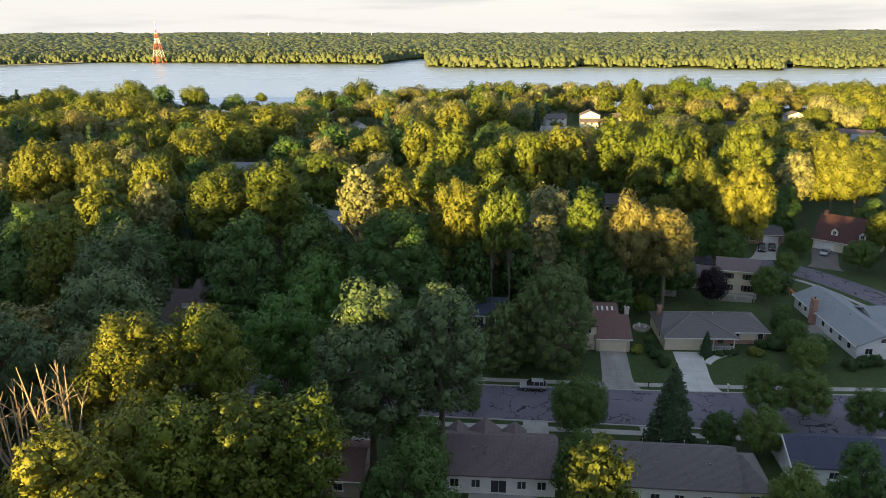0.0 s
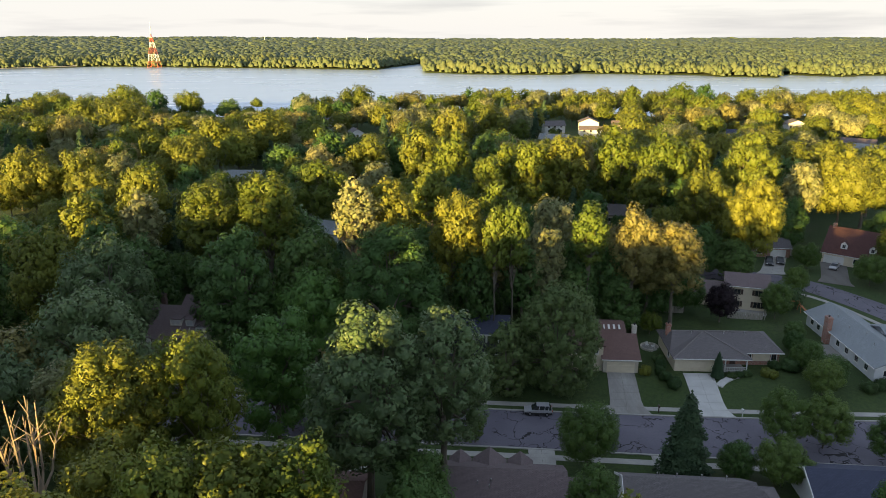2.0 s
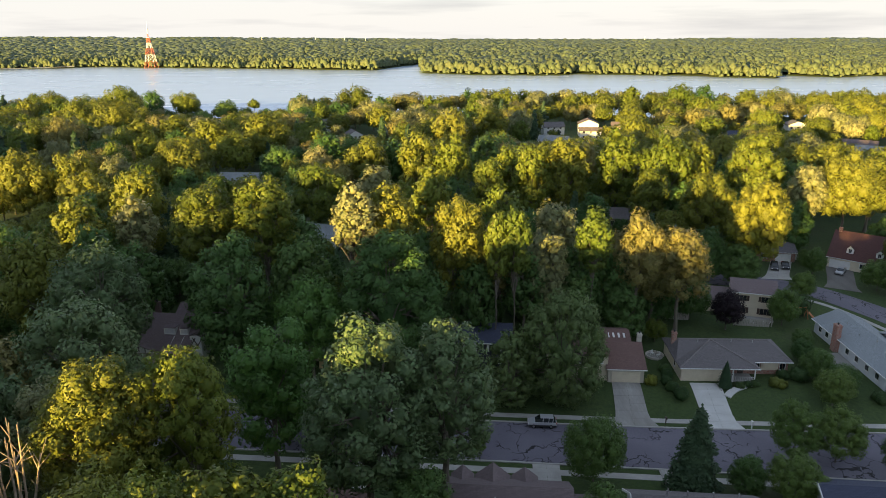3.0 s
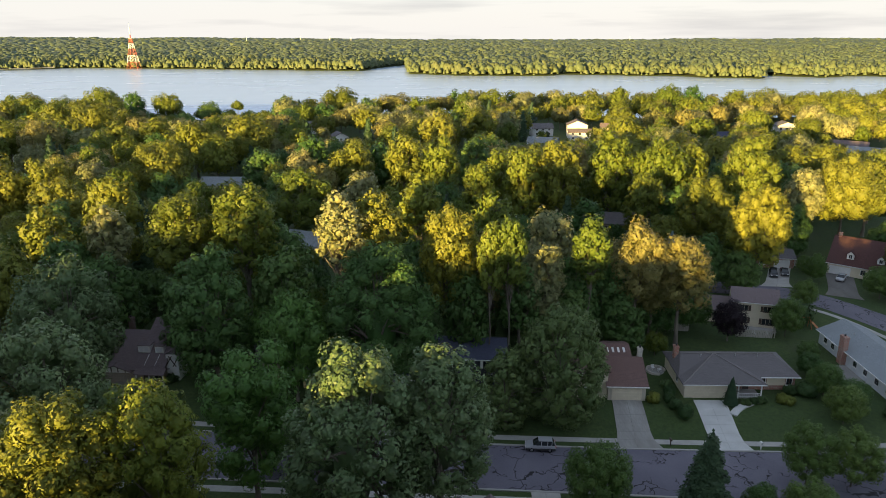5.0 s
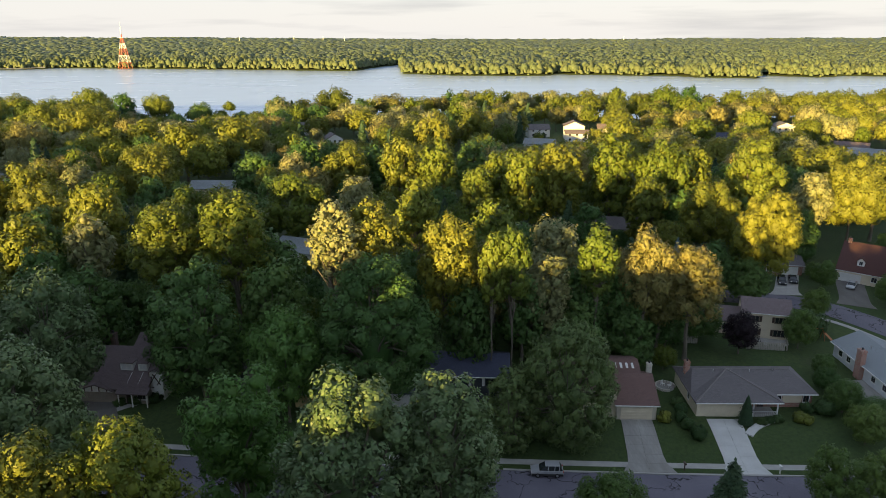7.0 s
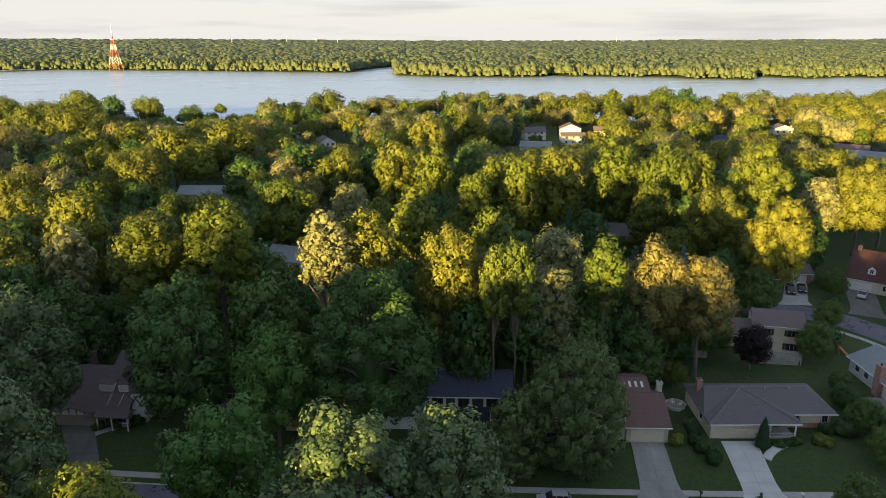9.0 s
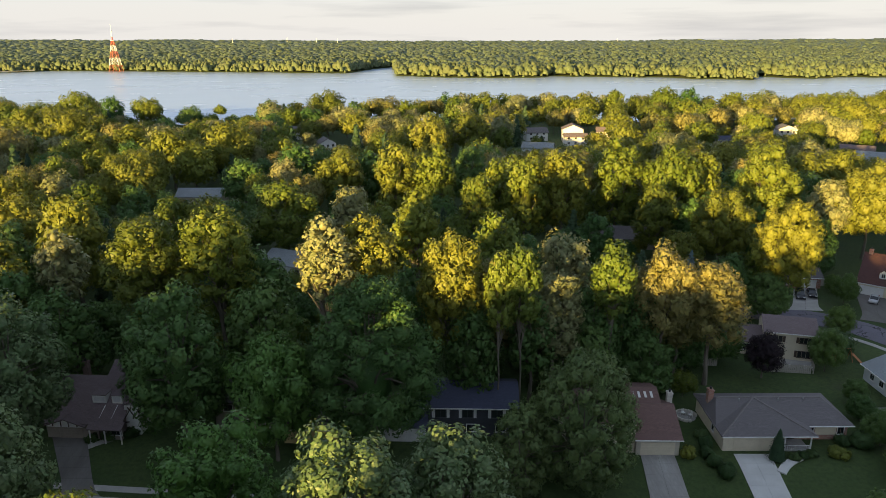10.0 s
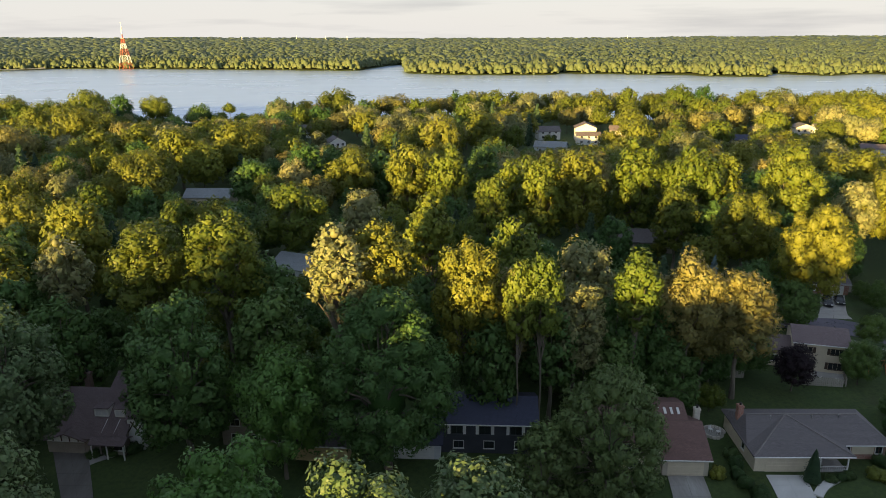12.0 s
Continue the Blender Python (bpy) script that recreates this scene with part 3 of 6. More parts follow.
def rake(parent, x, y0, y1, eave, ridge):
    """White barge boards along a gable that faces east or west."""
    m = (y0 + y1) / 2
    for ya, yb in ((y0, m), (y1, m)):
        bm = bmesh.new()
        lo, hi = Vector((x, ya, eave)), Vector((x, yb, ridge))
        for p0, p1 in ((lo, hi),):
            c = [bm.verts.new(q + Vector((dx, 0, dz))) for q in (p0, p1) for dx, dz in ((-0.05, -0.28), (0.05, -0.28), (0.05, 0.05), (-0.05, 0.05))]
            for k in range(4):
                j = (k + 1) % 4
                bm.faces.new((c[k], c[j], c[4 + j], c[4 + k]))
            bm.faces.new(c[:4][::-1])
            bm.faces.new(c[4:])
        bmesh.ops.recalc_face_normals(bm, faces=bm.faces[:])
        part("barge_board", bm, WHITE, parent)


def gutter(parent, x0, x1, y, z):
    part("gutter", solid((x0, x1, y - 0.12, y, z - 0.16, z - 0.02)), WHITE, parent)


def roof_vents(parent, spots):
    for x, y, z in spots:
        bm = bmesh.new()
        lathe(bm, x, y, ((0.06, z - 0.3), (0.06, z + 0.3), (0.11, z + 0.3), (0.09, z + 0.42)), 8)
        part("roof_vent", bm, METAL, parent)


def brown_house():
    h = thing("house", 34.0, 120.4, 0.75, "two-storey house with brown shingles, beige garage and skylights", "house", "houses on the street", -4.5)
    part("wall", body(-3.1, 3.1, 0, 11.0, 2.75, 5.2), BEIGE, h, "beige garage wing")
    part("roof", gable_roof(-3.1, 3.1, 0, 11.0, 2.78, 5.36, 0.4), ROOF_BROWN, h)
    gutter(h, -3.5, 3.5, -0.4, 2.8)
    door_panel(h, "garage_door", 0, 0, 0.02, 4.9, 2.15, CREAM, 4, 8, "wide cream panelled garage door")
    part("wall", body(-13.0, -3.12, 0.6, 10.4, 5.1, 7.2), CREAM, h, "cream upper storey")
    part("roof", gable_roof(-13.0, -3.12, 0.6, 10.4, 5.12, 7.36, 0.4), ROOF_BROWN, h)
    rear = part("wall", body(-3.05, 1.6, 5.9, 13.0, 4.75, 5.9), BEIGE, h)
    part("roof", gable_roof(-3.05, 1.6, 5.9, 13.0, 4.77, 6.05, 0.3), ROOF_BROWN, h)
    for k in range(4):
        bm = solid((-0.18, 0.18, -0.6, 0.6, -0.03, 0.1))
        bmesh.ops.transform(bm, matrix=pose(-2.1 + k * 0.95, 7.9, 5.54, math.degrees(math.atan2(1.28, 3.85)), 0, 0), verts=bm.verts[:])
        part("skylight", bm, WHITE, h, "white-framed skylight")
    chimney(h, 3.7, 8.6, -0.5, 5.75, 0.8, 0.8, STONE, "pale stone chimney")
    window(h, -4.6, 0.6, 3.4, 1.3, 1.2)
    window(h, -8.0, 0.6, 3.4, 1.3, 1.2)
    window(h, -11.0, 0.6, 3.4, 1.3, 1.2)
    window(h, -7.0, 0.6, 0.8, 1.6, 1.3)
    window(h, 3.1, 4.0, 1.0, 1.0, 1.0, "e")


def ranch_house():
    h = thing("house", 47.5, 120.3, 0.8, "low brick ranch house with a grey hipped roof and white porch", "house", "houses on the street", -3.0)
    part("wall", body(-3.7, 4.0, 0.45, 11.9, 2.75), CREAM, h, "cream garage wall")
    part("wall", body(4.01, 15.9, 3.4, 11.9, 2.75), BRICK, h, "red brick wall")
    part("roof", gable_roof(-3.7, 16.0, 3.0, 12.2, 2.79, 4.8, 0.4, hip0=1.6, hip1=2.9), ROOF_GREY, h)
    apex = (3.2, 7.6, 4.84)
    corners = ((-4.2, 7.6, 2.8), (-4.2, -0.2, 2.8), (9.6, -0.2, 2.8), (9.6, 7.6, 2.8))
    wing = roof_shell([(p, q, apex) for p, q in zip(corners, corners[1:])], 0.18)
    part("roof", wing, ROOF_GREY, h)
    part("ridge_cap", ridge_cap((3.2, 7.55, 4.86), (9.6, -0.2, 2.82)), ROOF_CAP, h)
    part("ridge_cap", ridge_cap((3.2, 7.55, 4.86), (-4.2, -0.2, 2.82)), ROOF_CAP, h)
    part("ridge_cap", ridge_cap((-2.5, 7.6, 4.82), (13.5, 7.6, 4.82)), ROOF_CAP, h)
    gutter(h, -4.2, 9.6, -0.2, 2.8)
    gutter(h, 9.7, 16.4, 2.6, 2.8)
    door_panel(h, "garage_door", 0.3, 0.45, 0.02, 5.0, 2.15, CREAM, 4, 8, "wide cream panelled garage door")
    for x in (5.2, 9.0):
        part("porch_post", solid((x - 0.09, x + 0.09, 0.25, 0.43, 0, 2.7)), WHITE, h)
    part("porch_floor", solid((4.1, 9.2, 0.3, 3.38, -0.3, 0.14)), CONCRETE, h)
    part("porch_rail", solid((5.3, 8.9, 0.31, 0.37, 0.95, 1.02), (5.3, 8.9, 0.31, 0.37, 0.35, 0.41), *[(5.4 + k * 0.3, 5.44 + k * 0.3, 0.32, 0.36, 0.14, 0.98) for k in range(12)]), WHITE, h)
    door_panel(h, "front_door", 7.6, 3.4, 0.15, 1.0, 2.05, BROWN_TRIM, 3, 2)
    window(h, 5.6, 3.4, 0.95, 1.4, 1.3)
    window(h, 10.5, 3.4, 0.95, 0.9, 1.5)
    window(h, 14.9, 3.4, 0.95, 1.1, 1.5)
    part("siding_panel", solid((11.1, 14.2, 3.33, 3.39, 0.9, 2.5)), CREAM, h)
    chimney(h, -3.1, 8.4, 2.0, 5.9, 0.8, 0.9, BRICK, "red brick chimney")
    window(h, -3.7, 4.5, 0.95, 1.0, 1.1, "w")
    roof_vents(h, ((6.8, 7.0, 4.6), (10.6, 7.0, 4.6), (0.8, 6.9, 4.56)))


def grey_house():
    h = thing("house", 82.3, 116.2, 0.8, "long white house with a pale grey roof and brick chimney", "house", "houses on the street", -2.0)
    part("wall", body(-5.2, 3.8, 0, 25.0, 2.75, 4.75, "y"), PALEGREY, h, "white siding with a gable")
    part("roof", gable_roof(-5.2, 3.8, 0, 25.0, 2.78, 4.92, 0.5, "y"), ROOF_PALE, h)
    part("wall", body(3.81, 12.0, 9.0, 19.0, 2.6, 4.3), PALEGREY, h)
    part("roof", gable_roof(3.4, 12.0, 9.0, 19.0, 2.63, 4.46, 0.4), ROOF_PALE, h)
    part("gutter", solid((-5.82, -5.7, -0.5, 25.5, 2.6, 2.76)), WHITE, h)
    chimney(h, -5.65, 16.0, -0.5, 5.5, 0.9, 1.5, BRICK, "red brick chimney")
    for y in (2.6, 5.8, 9.2, 12.4, 20.0, 22.6):
        window(h, -5.2, y, 1.0, 1.3, 1.2, "w")
    window(h, -3.0, 0, 1.0, 1.5, 1.2)
    window(h, 1.6, 0, 1.0, 1.5, 1.2)
    part("gable_vent", solid((-1.1, -0.3, -0.05, 0.03, 3.3, 4.0)), BROWN_TRIM, h)
    part("patio", solid((-9.5, -5.25, 8.0, 15.0, -0.5, 0.1)), OLD_CONCRETE, h, "worn concrete patio")
    roof_vents(h, ((-2.4, 6.0, 4.2), (-2.6, 14.0, 4.1), (-1.6, 10.0, 4.6), (-2.2, 19.0, 4.3)))


def cream_house():
    h = thing("house", 68.6, 149.3, 0.9, "cream two-storey house with dark shutters and brown roof", "house", "houses on the side street", -18.0)
    part("wall", body(-4.3, 4.3, 0, 7.6, 5.35, 7.1), CREAM, h)
    part("roof", gable_roof(-4.3, 4.3, 0, 7.6, 5.38, 7.25, 0.45), ROOF_TAUPE, h)
    part("wall", body(-15.0, -4.32, 0.8, 7.6, 2.7, 4.6), CREAM, h, "cream lower wing")
    part("roof", gable_roof(-15.0, -4.32, 0.8, 7.6, 2.73, 4.76, 0.4), ROOF_TAUPE, h)
    gutter(h, -4.7, 4.7, -0.45, 5.4)
    for x in (-2.4, 2.6):
        window(h, x, 0, 3.5, 2.2, 1.15, frame_mat=BROWN_TRIM, shutters=BROWN_TRIM, panes=3)
        window(h, x, 0, 0.7, 2.3, 1.3, frame_mat=BROWN_TRIM, shutters=BROWN_TRIM, panes=3)
    for x in (-13.2, -10.4, -7.2):
        window(h, x, 0.8, 0.9, 1.4, 1.3)
    part("terrace", solid((-2.5, 4.2, -2.0, -0.02, -0.5, 0.08)), CONCRETE, h)


def dormer_house():
    h = thing("house", 102.6, 182.4, 0.9, "house with a steep red-brown roof and white dormers", "house", "houses on the side street", -42.0)
    part("wall", body(0, 15.0, 0, 11.0, 2.7, 8.5), CREAM, h)
    part("roof", gable_roof(0, 15.0, 0, 11.0, 2.73, 8.7, 0.4), ROOF_RED, h)
    door_panel(h, "garage_door", 2.9, 0, 0.02, 4.8, 2.1, WHITE, 4, 8, "white panelled garage door")
    gutter(h, -0.4, 15.4, -0.4, 2.76)
    for x in (4.6, 11.2):
        dm = part("dormer", body(x - 0.8, x + 0.8, 1.0, 3.6, 5.3, 6.1, "y", 3.4), WHITE, h, "white dormer")
        part("dormer_roof", gable_roof(x - 0.8, x + 0.8, 1.0, 4.2, 5.32, 6.2, 0.15, "y", thick=0.1), ROOF_RED, dm)
        window(dm, x, 1.0, 4.25, 0.9, 1.1)
    for x in (8.0, 11.0, 13.6):
        window(h, x, 0, 0.9, 1.3, 1.3)
    chimney(h, 0.9, 5.5, -0.4, 9.5, 0.8, 0.8, BRICK, "red brick chimney")


def white_garage():
    h = thing("garage", 92.6, 186.2, 0.9, "brick garage with a dark roof and white door behind parked cars", "garage", "houses on the side street", -8.0)
    part("wall", body(-8.0, 3.3, 0, 7.4, 2.6, 4.3), BRICK, h)
    part("roof", gable_roof(-8.0, 3.3, 0, 7.4, 2.63, 4.46, 0.45), ROOF_DARK, h)
    door_panel(h, "garage_door", 0.3, 0, 0.02, 3.9, 2.1, WHITE, 4, 8, "white panelled garage door")
    gutter(h, -8.4, 3.7, -0.45, 2.66)
    window(h, -4.6, 0, 0.9, 1.5, 1.3)
    part("fence_wing", solid((3.32, 7.5, 2.0, 2.12, -0.4, 1.7)), WOOD_FENCE, h)


def tudor_house():
    h = thing("house", -53.3, 130.0, 0.8, "half-timbered house with a large dark roof in deep shade", "house", "houses on the street", -7.0)
    part("wall", body(-3.3, 8.4, 0, 12.4, 2.75, 7.3), TAUPE, h)
    part("roof", gable_roof(-3.3, 8.4, 0, 12.4, 2.78, 7.5, 0.45), ROOF_TAUPE, h)
    part("wall", body(3.4, 10.8, 6.4, 14.0, 6.0, 8.1), TAUPE, h)
    part("roof", gable_roof(3.4, 10.8, 6.4, 14.0, 6.03, 8.3, 0.4), ROOF_TAUPE, h)
    door_panel(h, "garage_door", 0, 0, 0.02, 4.9, 2.1, TAUPE, 4, 8, "taupe panelled garage door")
    pm = part("gable_front", body(-2.9, 2.9, -0.5, 1.5, 2.55, 3.5, "y", 2.2), WHITE, h, "white half-timbered gable")
    part("roof", gable_roof(-2.9, 2.9, -0.5, 3.0, 2.5, 3.65, 0.3, "y", thick=0.14), ROOF_TAUPE, pm)
    for x in (-1.9, -0.6, 0.6, 1.9):
        part("timber", solid((x - 0.08, x + 0.08, -0.56, -0.48, 2.3, 2.55 + 0.9 * (1 - abs(x) / 2.9))), BROWN_TRIM, pm)
    for x, w in ((4.2, 1.9), (7.0, 1.3)):
        dm = part("dormer", body(x - w / 2 - 0.15, x + w / 2 + 0.15, 2.4, 5.6, 6.1, None, "x", 4.0), WHITE, h, "white shed dormer")
        part("dormer_roof", solid((x - w / 2 - 0.22, x + w / 2 + 0.22, 2.3, 5.9, 6.1, 6.2)), ROOF_TAUPE, dm)
        window(dm, x, 2.4, 5.0, w, 1.0, glass=BLIND)
    panel = part("timbered_wall", body(8.42, 10.6, 1.6, 5.0, 5.0), WHITE, h, "white wall with dark diagonal timbers")
    for k in range(3):
        bm = solid((-0.08, 0.08, -0.06, 0.02, -1.15, 1.15))
        bmesh.ops.transform(bm, matrix=pose(8.9 + k * 0.65, 1.6, 3.7, 0, 32 if k != 1 else -32, 0), verts=bm.verts[:])
        part("timber", bm, BROWN_TRIM, panel)
    part("roof", gable_roof(8.42, 10.6, 1.6, 5.4, 5.0, 5.8, 0.3, "y", thick=0.14), ROOF_TAUPE, panel)
    part("porch_roof", gable_roof(4.0, 9.0, -1.2, 1.0, 2.5, 3.1, 0.2, thick=0.14), ROOF_TAUPE, h)
    for x in (5.0, 6.9):
        bm = bmesh.new()
        rod(bm, (x, 0.4, 3.3), (x + 0.2, 2.2, 4.6), 0.08, 0.08, 5)
        part("white_strip", bm, WHITE, h)
    for x in (4.1, 6.4, 8.9):
        part("porch_post", solid((x - 0.08, x + 0.08, -1.2, -1.04, -0.3, 2.5)), WHITE, h)
    window(h, 7.6, 0, 0.8, 1.8, 1.4)
    door_panel(h, "front_door", 5.4, 0, 0.02, 1.0, 2.05, BROWN_TRIM, 3, 2)
    chimney(h, -0.4, 7.6, 4.5, 9.2, 0.9, 0.8, DULL_BRICK, "brown brick chimney")


def ochre_house():
    h = thing("house", -16.4, 126.2, 0.8, "ochre house with charcoal shingles among tall trees", "house", "houses on the street", -7.0)
    part("wall", body(-4.0, 4.0, 0, 8.6, 2.7, 4.5), OCHRE, h)
    part("roof", gable_roof(-4.0, 4.0, 0, 8.6, 2.73, 4.66, 0.45), ROOF_DARK, h)
    rake(h, 4.5, -0.45, 9.05, 2.73, 4.66)
    gutter(h, -4.4, 4.4, -0.45, 2.75)
    door_panel(h, "garage_door", 0.3, 0, 0.02, 4.8, 2.1, OCHRE, 4, 8)
    part("wall", body(-15.5, -4.02, 3.0, 10.5, 5.0, 6.9), TAUPE, h)
    part("roof", gable_roof(-15.5, -4.02, 3.0, 10.5, 5.03, 7.06, 0.4), ROOF_DARK, h)
    for x in (-13.4, -10.4, -7.0):
        window(h, x, 3.0, 3.3, 1.5, 1.2)
        window(h, x, 3.0, 0.8, 1.5, 1.3)


def blue_house():
    h = thing("house", 7.7, 127.0, 0.85, "dark two-storey house with a slate-blue roof and white shutters", "house", "houses on the street", -5.0)
    part("wall", body(-6.9, 6.7, 0, 8.8, 4.9, 6.8), DARK_SIDING, h)
    part("roof", gable_roof(-6.9, 6.7, 0, 8.8, 4.93, 6.96, 0.45), ROOF_BLUE, h)
    gutter(h, -7.3, 7.1, -0.45, 4.95)
    for x in (-4.65, -0.6, 3.8):
        window(h, x, 0, 3.1, 1.7, 1.4, frame_mat=DARK_SIDING, shutters=WHITE)
    for x in (-4.4, 0.0, 4.4):
        window(h, x, 0, 0.8, 1.6, 1.3)
    part("wall", body(-13.6, -6.92, -1.8, 6.0, 2.6, 4.3), PALEGREY, h)
    part("roof", gable_roof(-13.6, -6.92, -1.8, 6.0, 2.63, 4.46, 0.4), ROOF_BLUE, h)
    door_panel(h, "garage_door", -10.2, -1.8, 0.02, 4.8, 2.1, WHITE, 4, 8)
    part("downpipe", solid((6.72, 6.82, -0.1, 0.0, 0, 4.9)), WHITE, h)


def near_brown_house():
    h = thing("house", 10.0, 79.4, 0.3, "white house with a taupe shingle roof and two front gables", "house", "houses on the street", -5.0)
    part("wall", body(-8.2, 6.8, 0, 9.6, 3.1, 5.7), WHITE, h)
    part("roof", gable_roof(-8.2, 6.8, 0, 9.6, 3.13, 5.9, 0.5), ROOF_TAUPE, h)
    for x, w in ((-2.6, 2.0), (1.6, 1.4), (-6.6, 1.2)):
        part("gable", body(x - w, x + w, 6.5, 11.0, 2.8, 4.6 if w > 1.9 else 4.1, "y"), WHITE, h)
        part("roof", gable_roof(x - w, x + w, 5.4, 11.0, 2.83, 4.75 if w > 1.9 else 4.25, 0.35, "y"), ROOF_TAUPE, h)
    part("wall", body(6.82, 10.5, 1.5, 8.0, 2.5, 3.8), WHITE, h)
    part("roof", gable_roof(6.82, 10.5, 1.5, 8.0, 2.53, 3.95, 0.4), ROOF_TAUPE, h)
    for x in (-6.4, -3.6, 2.4, 5.0):
        window(h, x, 0, 1.0, 1.3, 1.3)
    window(h, -0.6, 0, 0.3, 2.2, 2.0)
    part("terrace", solid((-4.5, 4.5, -4.0, -0.02, -0.4, 0.1)), CONCRETE, h)
    roof_vents(h, ((-4.0, 2.8, 4.9), (-2.5, 2.4, 4.7), (-2.3, 3.1, 5.0)))


def near_grey_house():
    h = thing("house", 33.0, 76.0, 0.3, "long white house with a grey shingle roof", "house", "houses on the street", -6.0)
    part("wall", body(-8.9, 6.2, 0, 9.4, 3.4, 6.3), WHITE, h)
    part("roof", gable_roof(-8.9, 6.2, 0, 9.4, 3.43, 6.5, 0.5), ROOF_GREY, h)
    rake(h, -9.46, -0.5, 9.9, 3.43, 6.5)
    part("wall", body(6.22, 10.2, 0.6, 8.6, 3.0), CREAM, h)
    part("roof", gable_roof(6.0, 10.2, 0.6, 8.6, 3.03, 5.5, 0.4, hip1=3.0), ROOF_GREY, h)
    for x in (-7.0, -4.0, -1.0, 2.4, 4.8, 8.4):
        window(h, x, 0 if x < 6 else 0.6, 1.0, 1.3, 1.3)
    roof_vents(h, ((-5.0, 5.6, 6.2), (-2.6, 5.6, 6.2), (0.4, 5.6, 6.2), (3.4, 5.6, 6.2), (3.0, 2.4, 5.0)))


def near_maroon_house():
    h = thing("house", -15.2, 79.6, 0.3, "low house with a maroon shingle roof under tall trees", "house", "houses on the street", -5.0)
    part("wall", body(-6.6, 6.4, 0, 8.6, 2.8, 4.6), TAUPE, h)
    part("roof", gable_roof(-6.6, 6.4, 0, 8.6, 2.83, 4.8, 0.5), ROOF_BROWN, h)
    gutter(h, -7.0, 6.8, -0.5, 2.86)
    for x in (-4.4, -0.4, 3.6):
        window(h, x, 0, 1.0, 1.4, 1.2)
        window(h, x, 8.6, 1.0, 1.4, 1.2, "n")
    chimney(h, -5.0, 4.3, 2.5, 5.9, 0.8, 0.8, DULL_BRICK, "brown brick chimney")


def near_blue_house():
    h = thing("house", 54.0, 80.6, 0.3, "pale house with a slate-blue roof beside the street", "house", "houses on the street", -6.0)
    part("wall", body(-5.2, 7.0, 0, 7.8, 2.9, 4.9), PALEGREY, h)
    part("roof", gable_roof(-5.2, 7.0, 0, 7.8, 2.93, 5.1, 0.5), ROOF_BLUE, h)
    rake(h, -5.76, -0.5, 8.3, 2.93, 5.1)
    for x in (-3.4, 0.0, 4.4):
        window(h, x, 0, 1.0, 1.4, 1.2)


for build in (brown_house, ranch_house, grey_house, cream_house, dormer_house, white_garage, tudor_house, ochre_house, blue_house, near_brown_house, near_grey_house, near_blue_house, near_maroon_house):
    build()

FAR_HOUSES = []
OPEN_HOUSES = []


def far_house(x, y, w, d, eave, ridge, wall_mat, roof_mat, label, turn=0.0, along="x", open_view=0):
    """A house seen over the trees: walls, pitched roof, windows on its south front."""
    h = thing("house", x, y, ground_z(x, y), label, "house", "houses towards the lake", turn)
    part("wall", body(-w / 2, w / 2, 0, d, eave, ridge - 0.15, along), wall_mat, h)
    part("roof", gable_roof(-w / 2, w / 2, 0, d, eave + 0.03, ridge, 0.5, along), roof_mat, h)
    for lev in range(2 if eave > 4 else 1):
        for k in range(3):
            window(h, (k - 1) * w * 0.3, 0, 0.9 + 2.7 * lev, 1.4, 1.4)
    FAR_HOUSES.append((x, y + d / 2, max(w, d) * 0.6))
    if open_view:
        OPEN_HOUSES.append((x, y, w * 0.5, open_view))
    return h


far_house(94, 430, 13, 9, 5.0, 6.8, WHITE, ROOF_TAUPE, "white two-storey house among the trees", -8, open_view=1.0)
far_house(96, 446, 12, 10, 7.4, 10.2, WHITE, ROOF_TAUPE, "tall white gabled house with a brown roof", -8, "y", open_view=3.5)
far_house(76, 452, 13, 9, 4.8, 7.6, PALEGREY, ROOF_GREY, "pale grey house near the lake", 5, open_view=3.5)
far_house(118, 452, 12, 9, 5.0, 7.4, BEIGE, ROOF_TAUPE, "beige house near the lake", -12)
far_house(66, 398, 16, 9, 3.4, 6.0, PALEGREY, ROOF_PALE, "low house with a pale roof", -20, open_view=3.5)
far_house(140, 450, 12, 8, 3.6, 6.2, WHITE, ROOF_GREY, "white house half hidden by trees", 0)
far_house(220, 372, 18, 9, 3.4, 6.0, WHITE, ROOF_TAUPE, "white house with a brown roof", -35, open_view=4.8)
far_house(213, 344, 18, 9, 3.4, 6.2, PALEGREY, ROOF_PALE, "pale house with a grey roof", -35, open_view=4.8)
far_house(210, 322, 18, 9, 3.4, 6.2, PALEGREY, ROOF_PALE, "pale house with a grey roof", -35, open_view=4.8)
far_house(226, 446, 12, 9, 6.0, 8.4, WHITE, ROOF_GREY, "white gabled house among golden trees", -5, "y", open_view=3.5)
far_house(240, 448, 12, 9, 5.2, 7.6, PALEGREY, ROOF_GREY, "pale house with a grey roof", -5)
far_house(206, 452, 16, 9, 3.4, 6.0, BEIGE, ROOF_TAUPE, "low beige house among trees", 5)
far_house(170, 408, 12, 9, 4.6, 7.0, PALEGREY, ROOF_BLUE, "grey house half hidden by trees", 0, open_view=4.5)
far_house(-33, 203, 13, 11, 2.9, 5.2, PALEGREY, ROOF_PALE, "low house with a pale blue-grey roof", -25, open_view=2.0)
far_house(-76, 282, 16, 9, 3.2, 5.6, BEIGE, ROOF_PALE, "low house with a pale roof under trees", -4, open_view=3.0)
far_house(60, 220, 14, 9, 3.0, 5.6, TAUPE, ROOF_GREY, "dark house between tall trees", -10, open_view=3.5)
far_house(-44, 412, 9, 9, 5.4, 8.2, WHITE, ROOF_GREY, "narrow white house between dark trees", 20, "y", open_view=4.5)
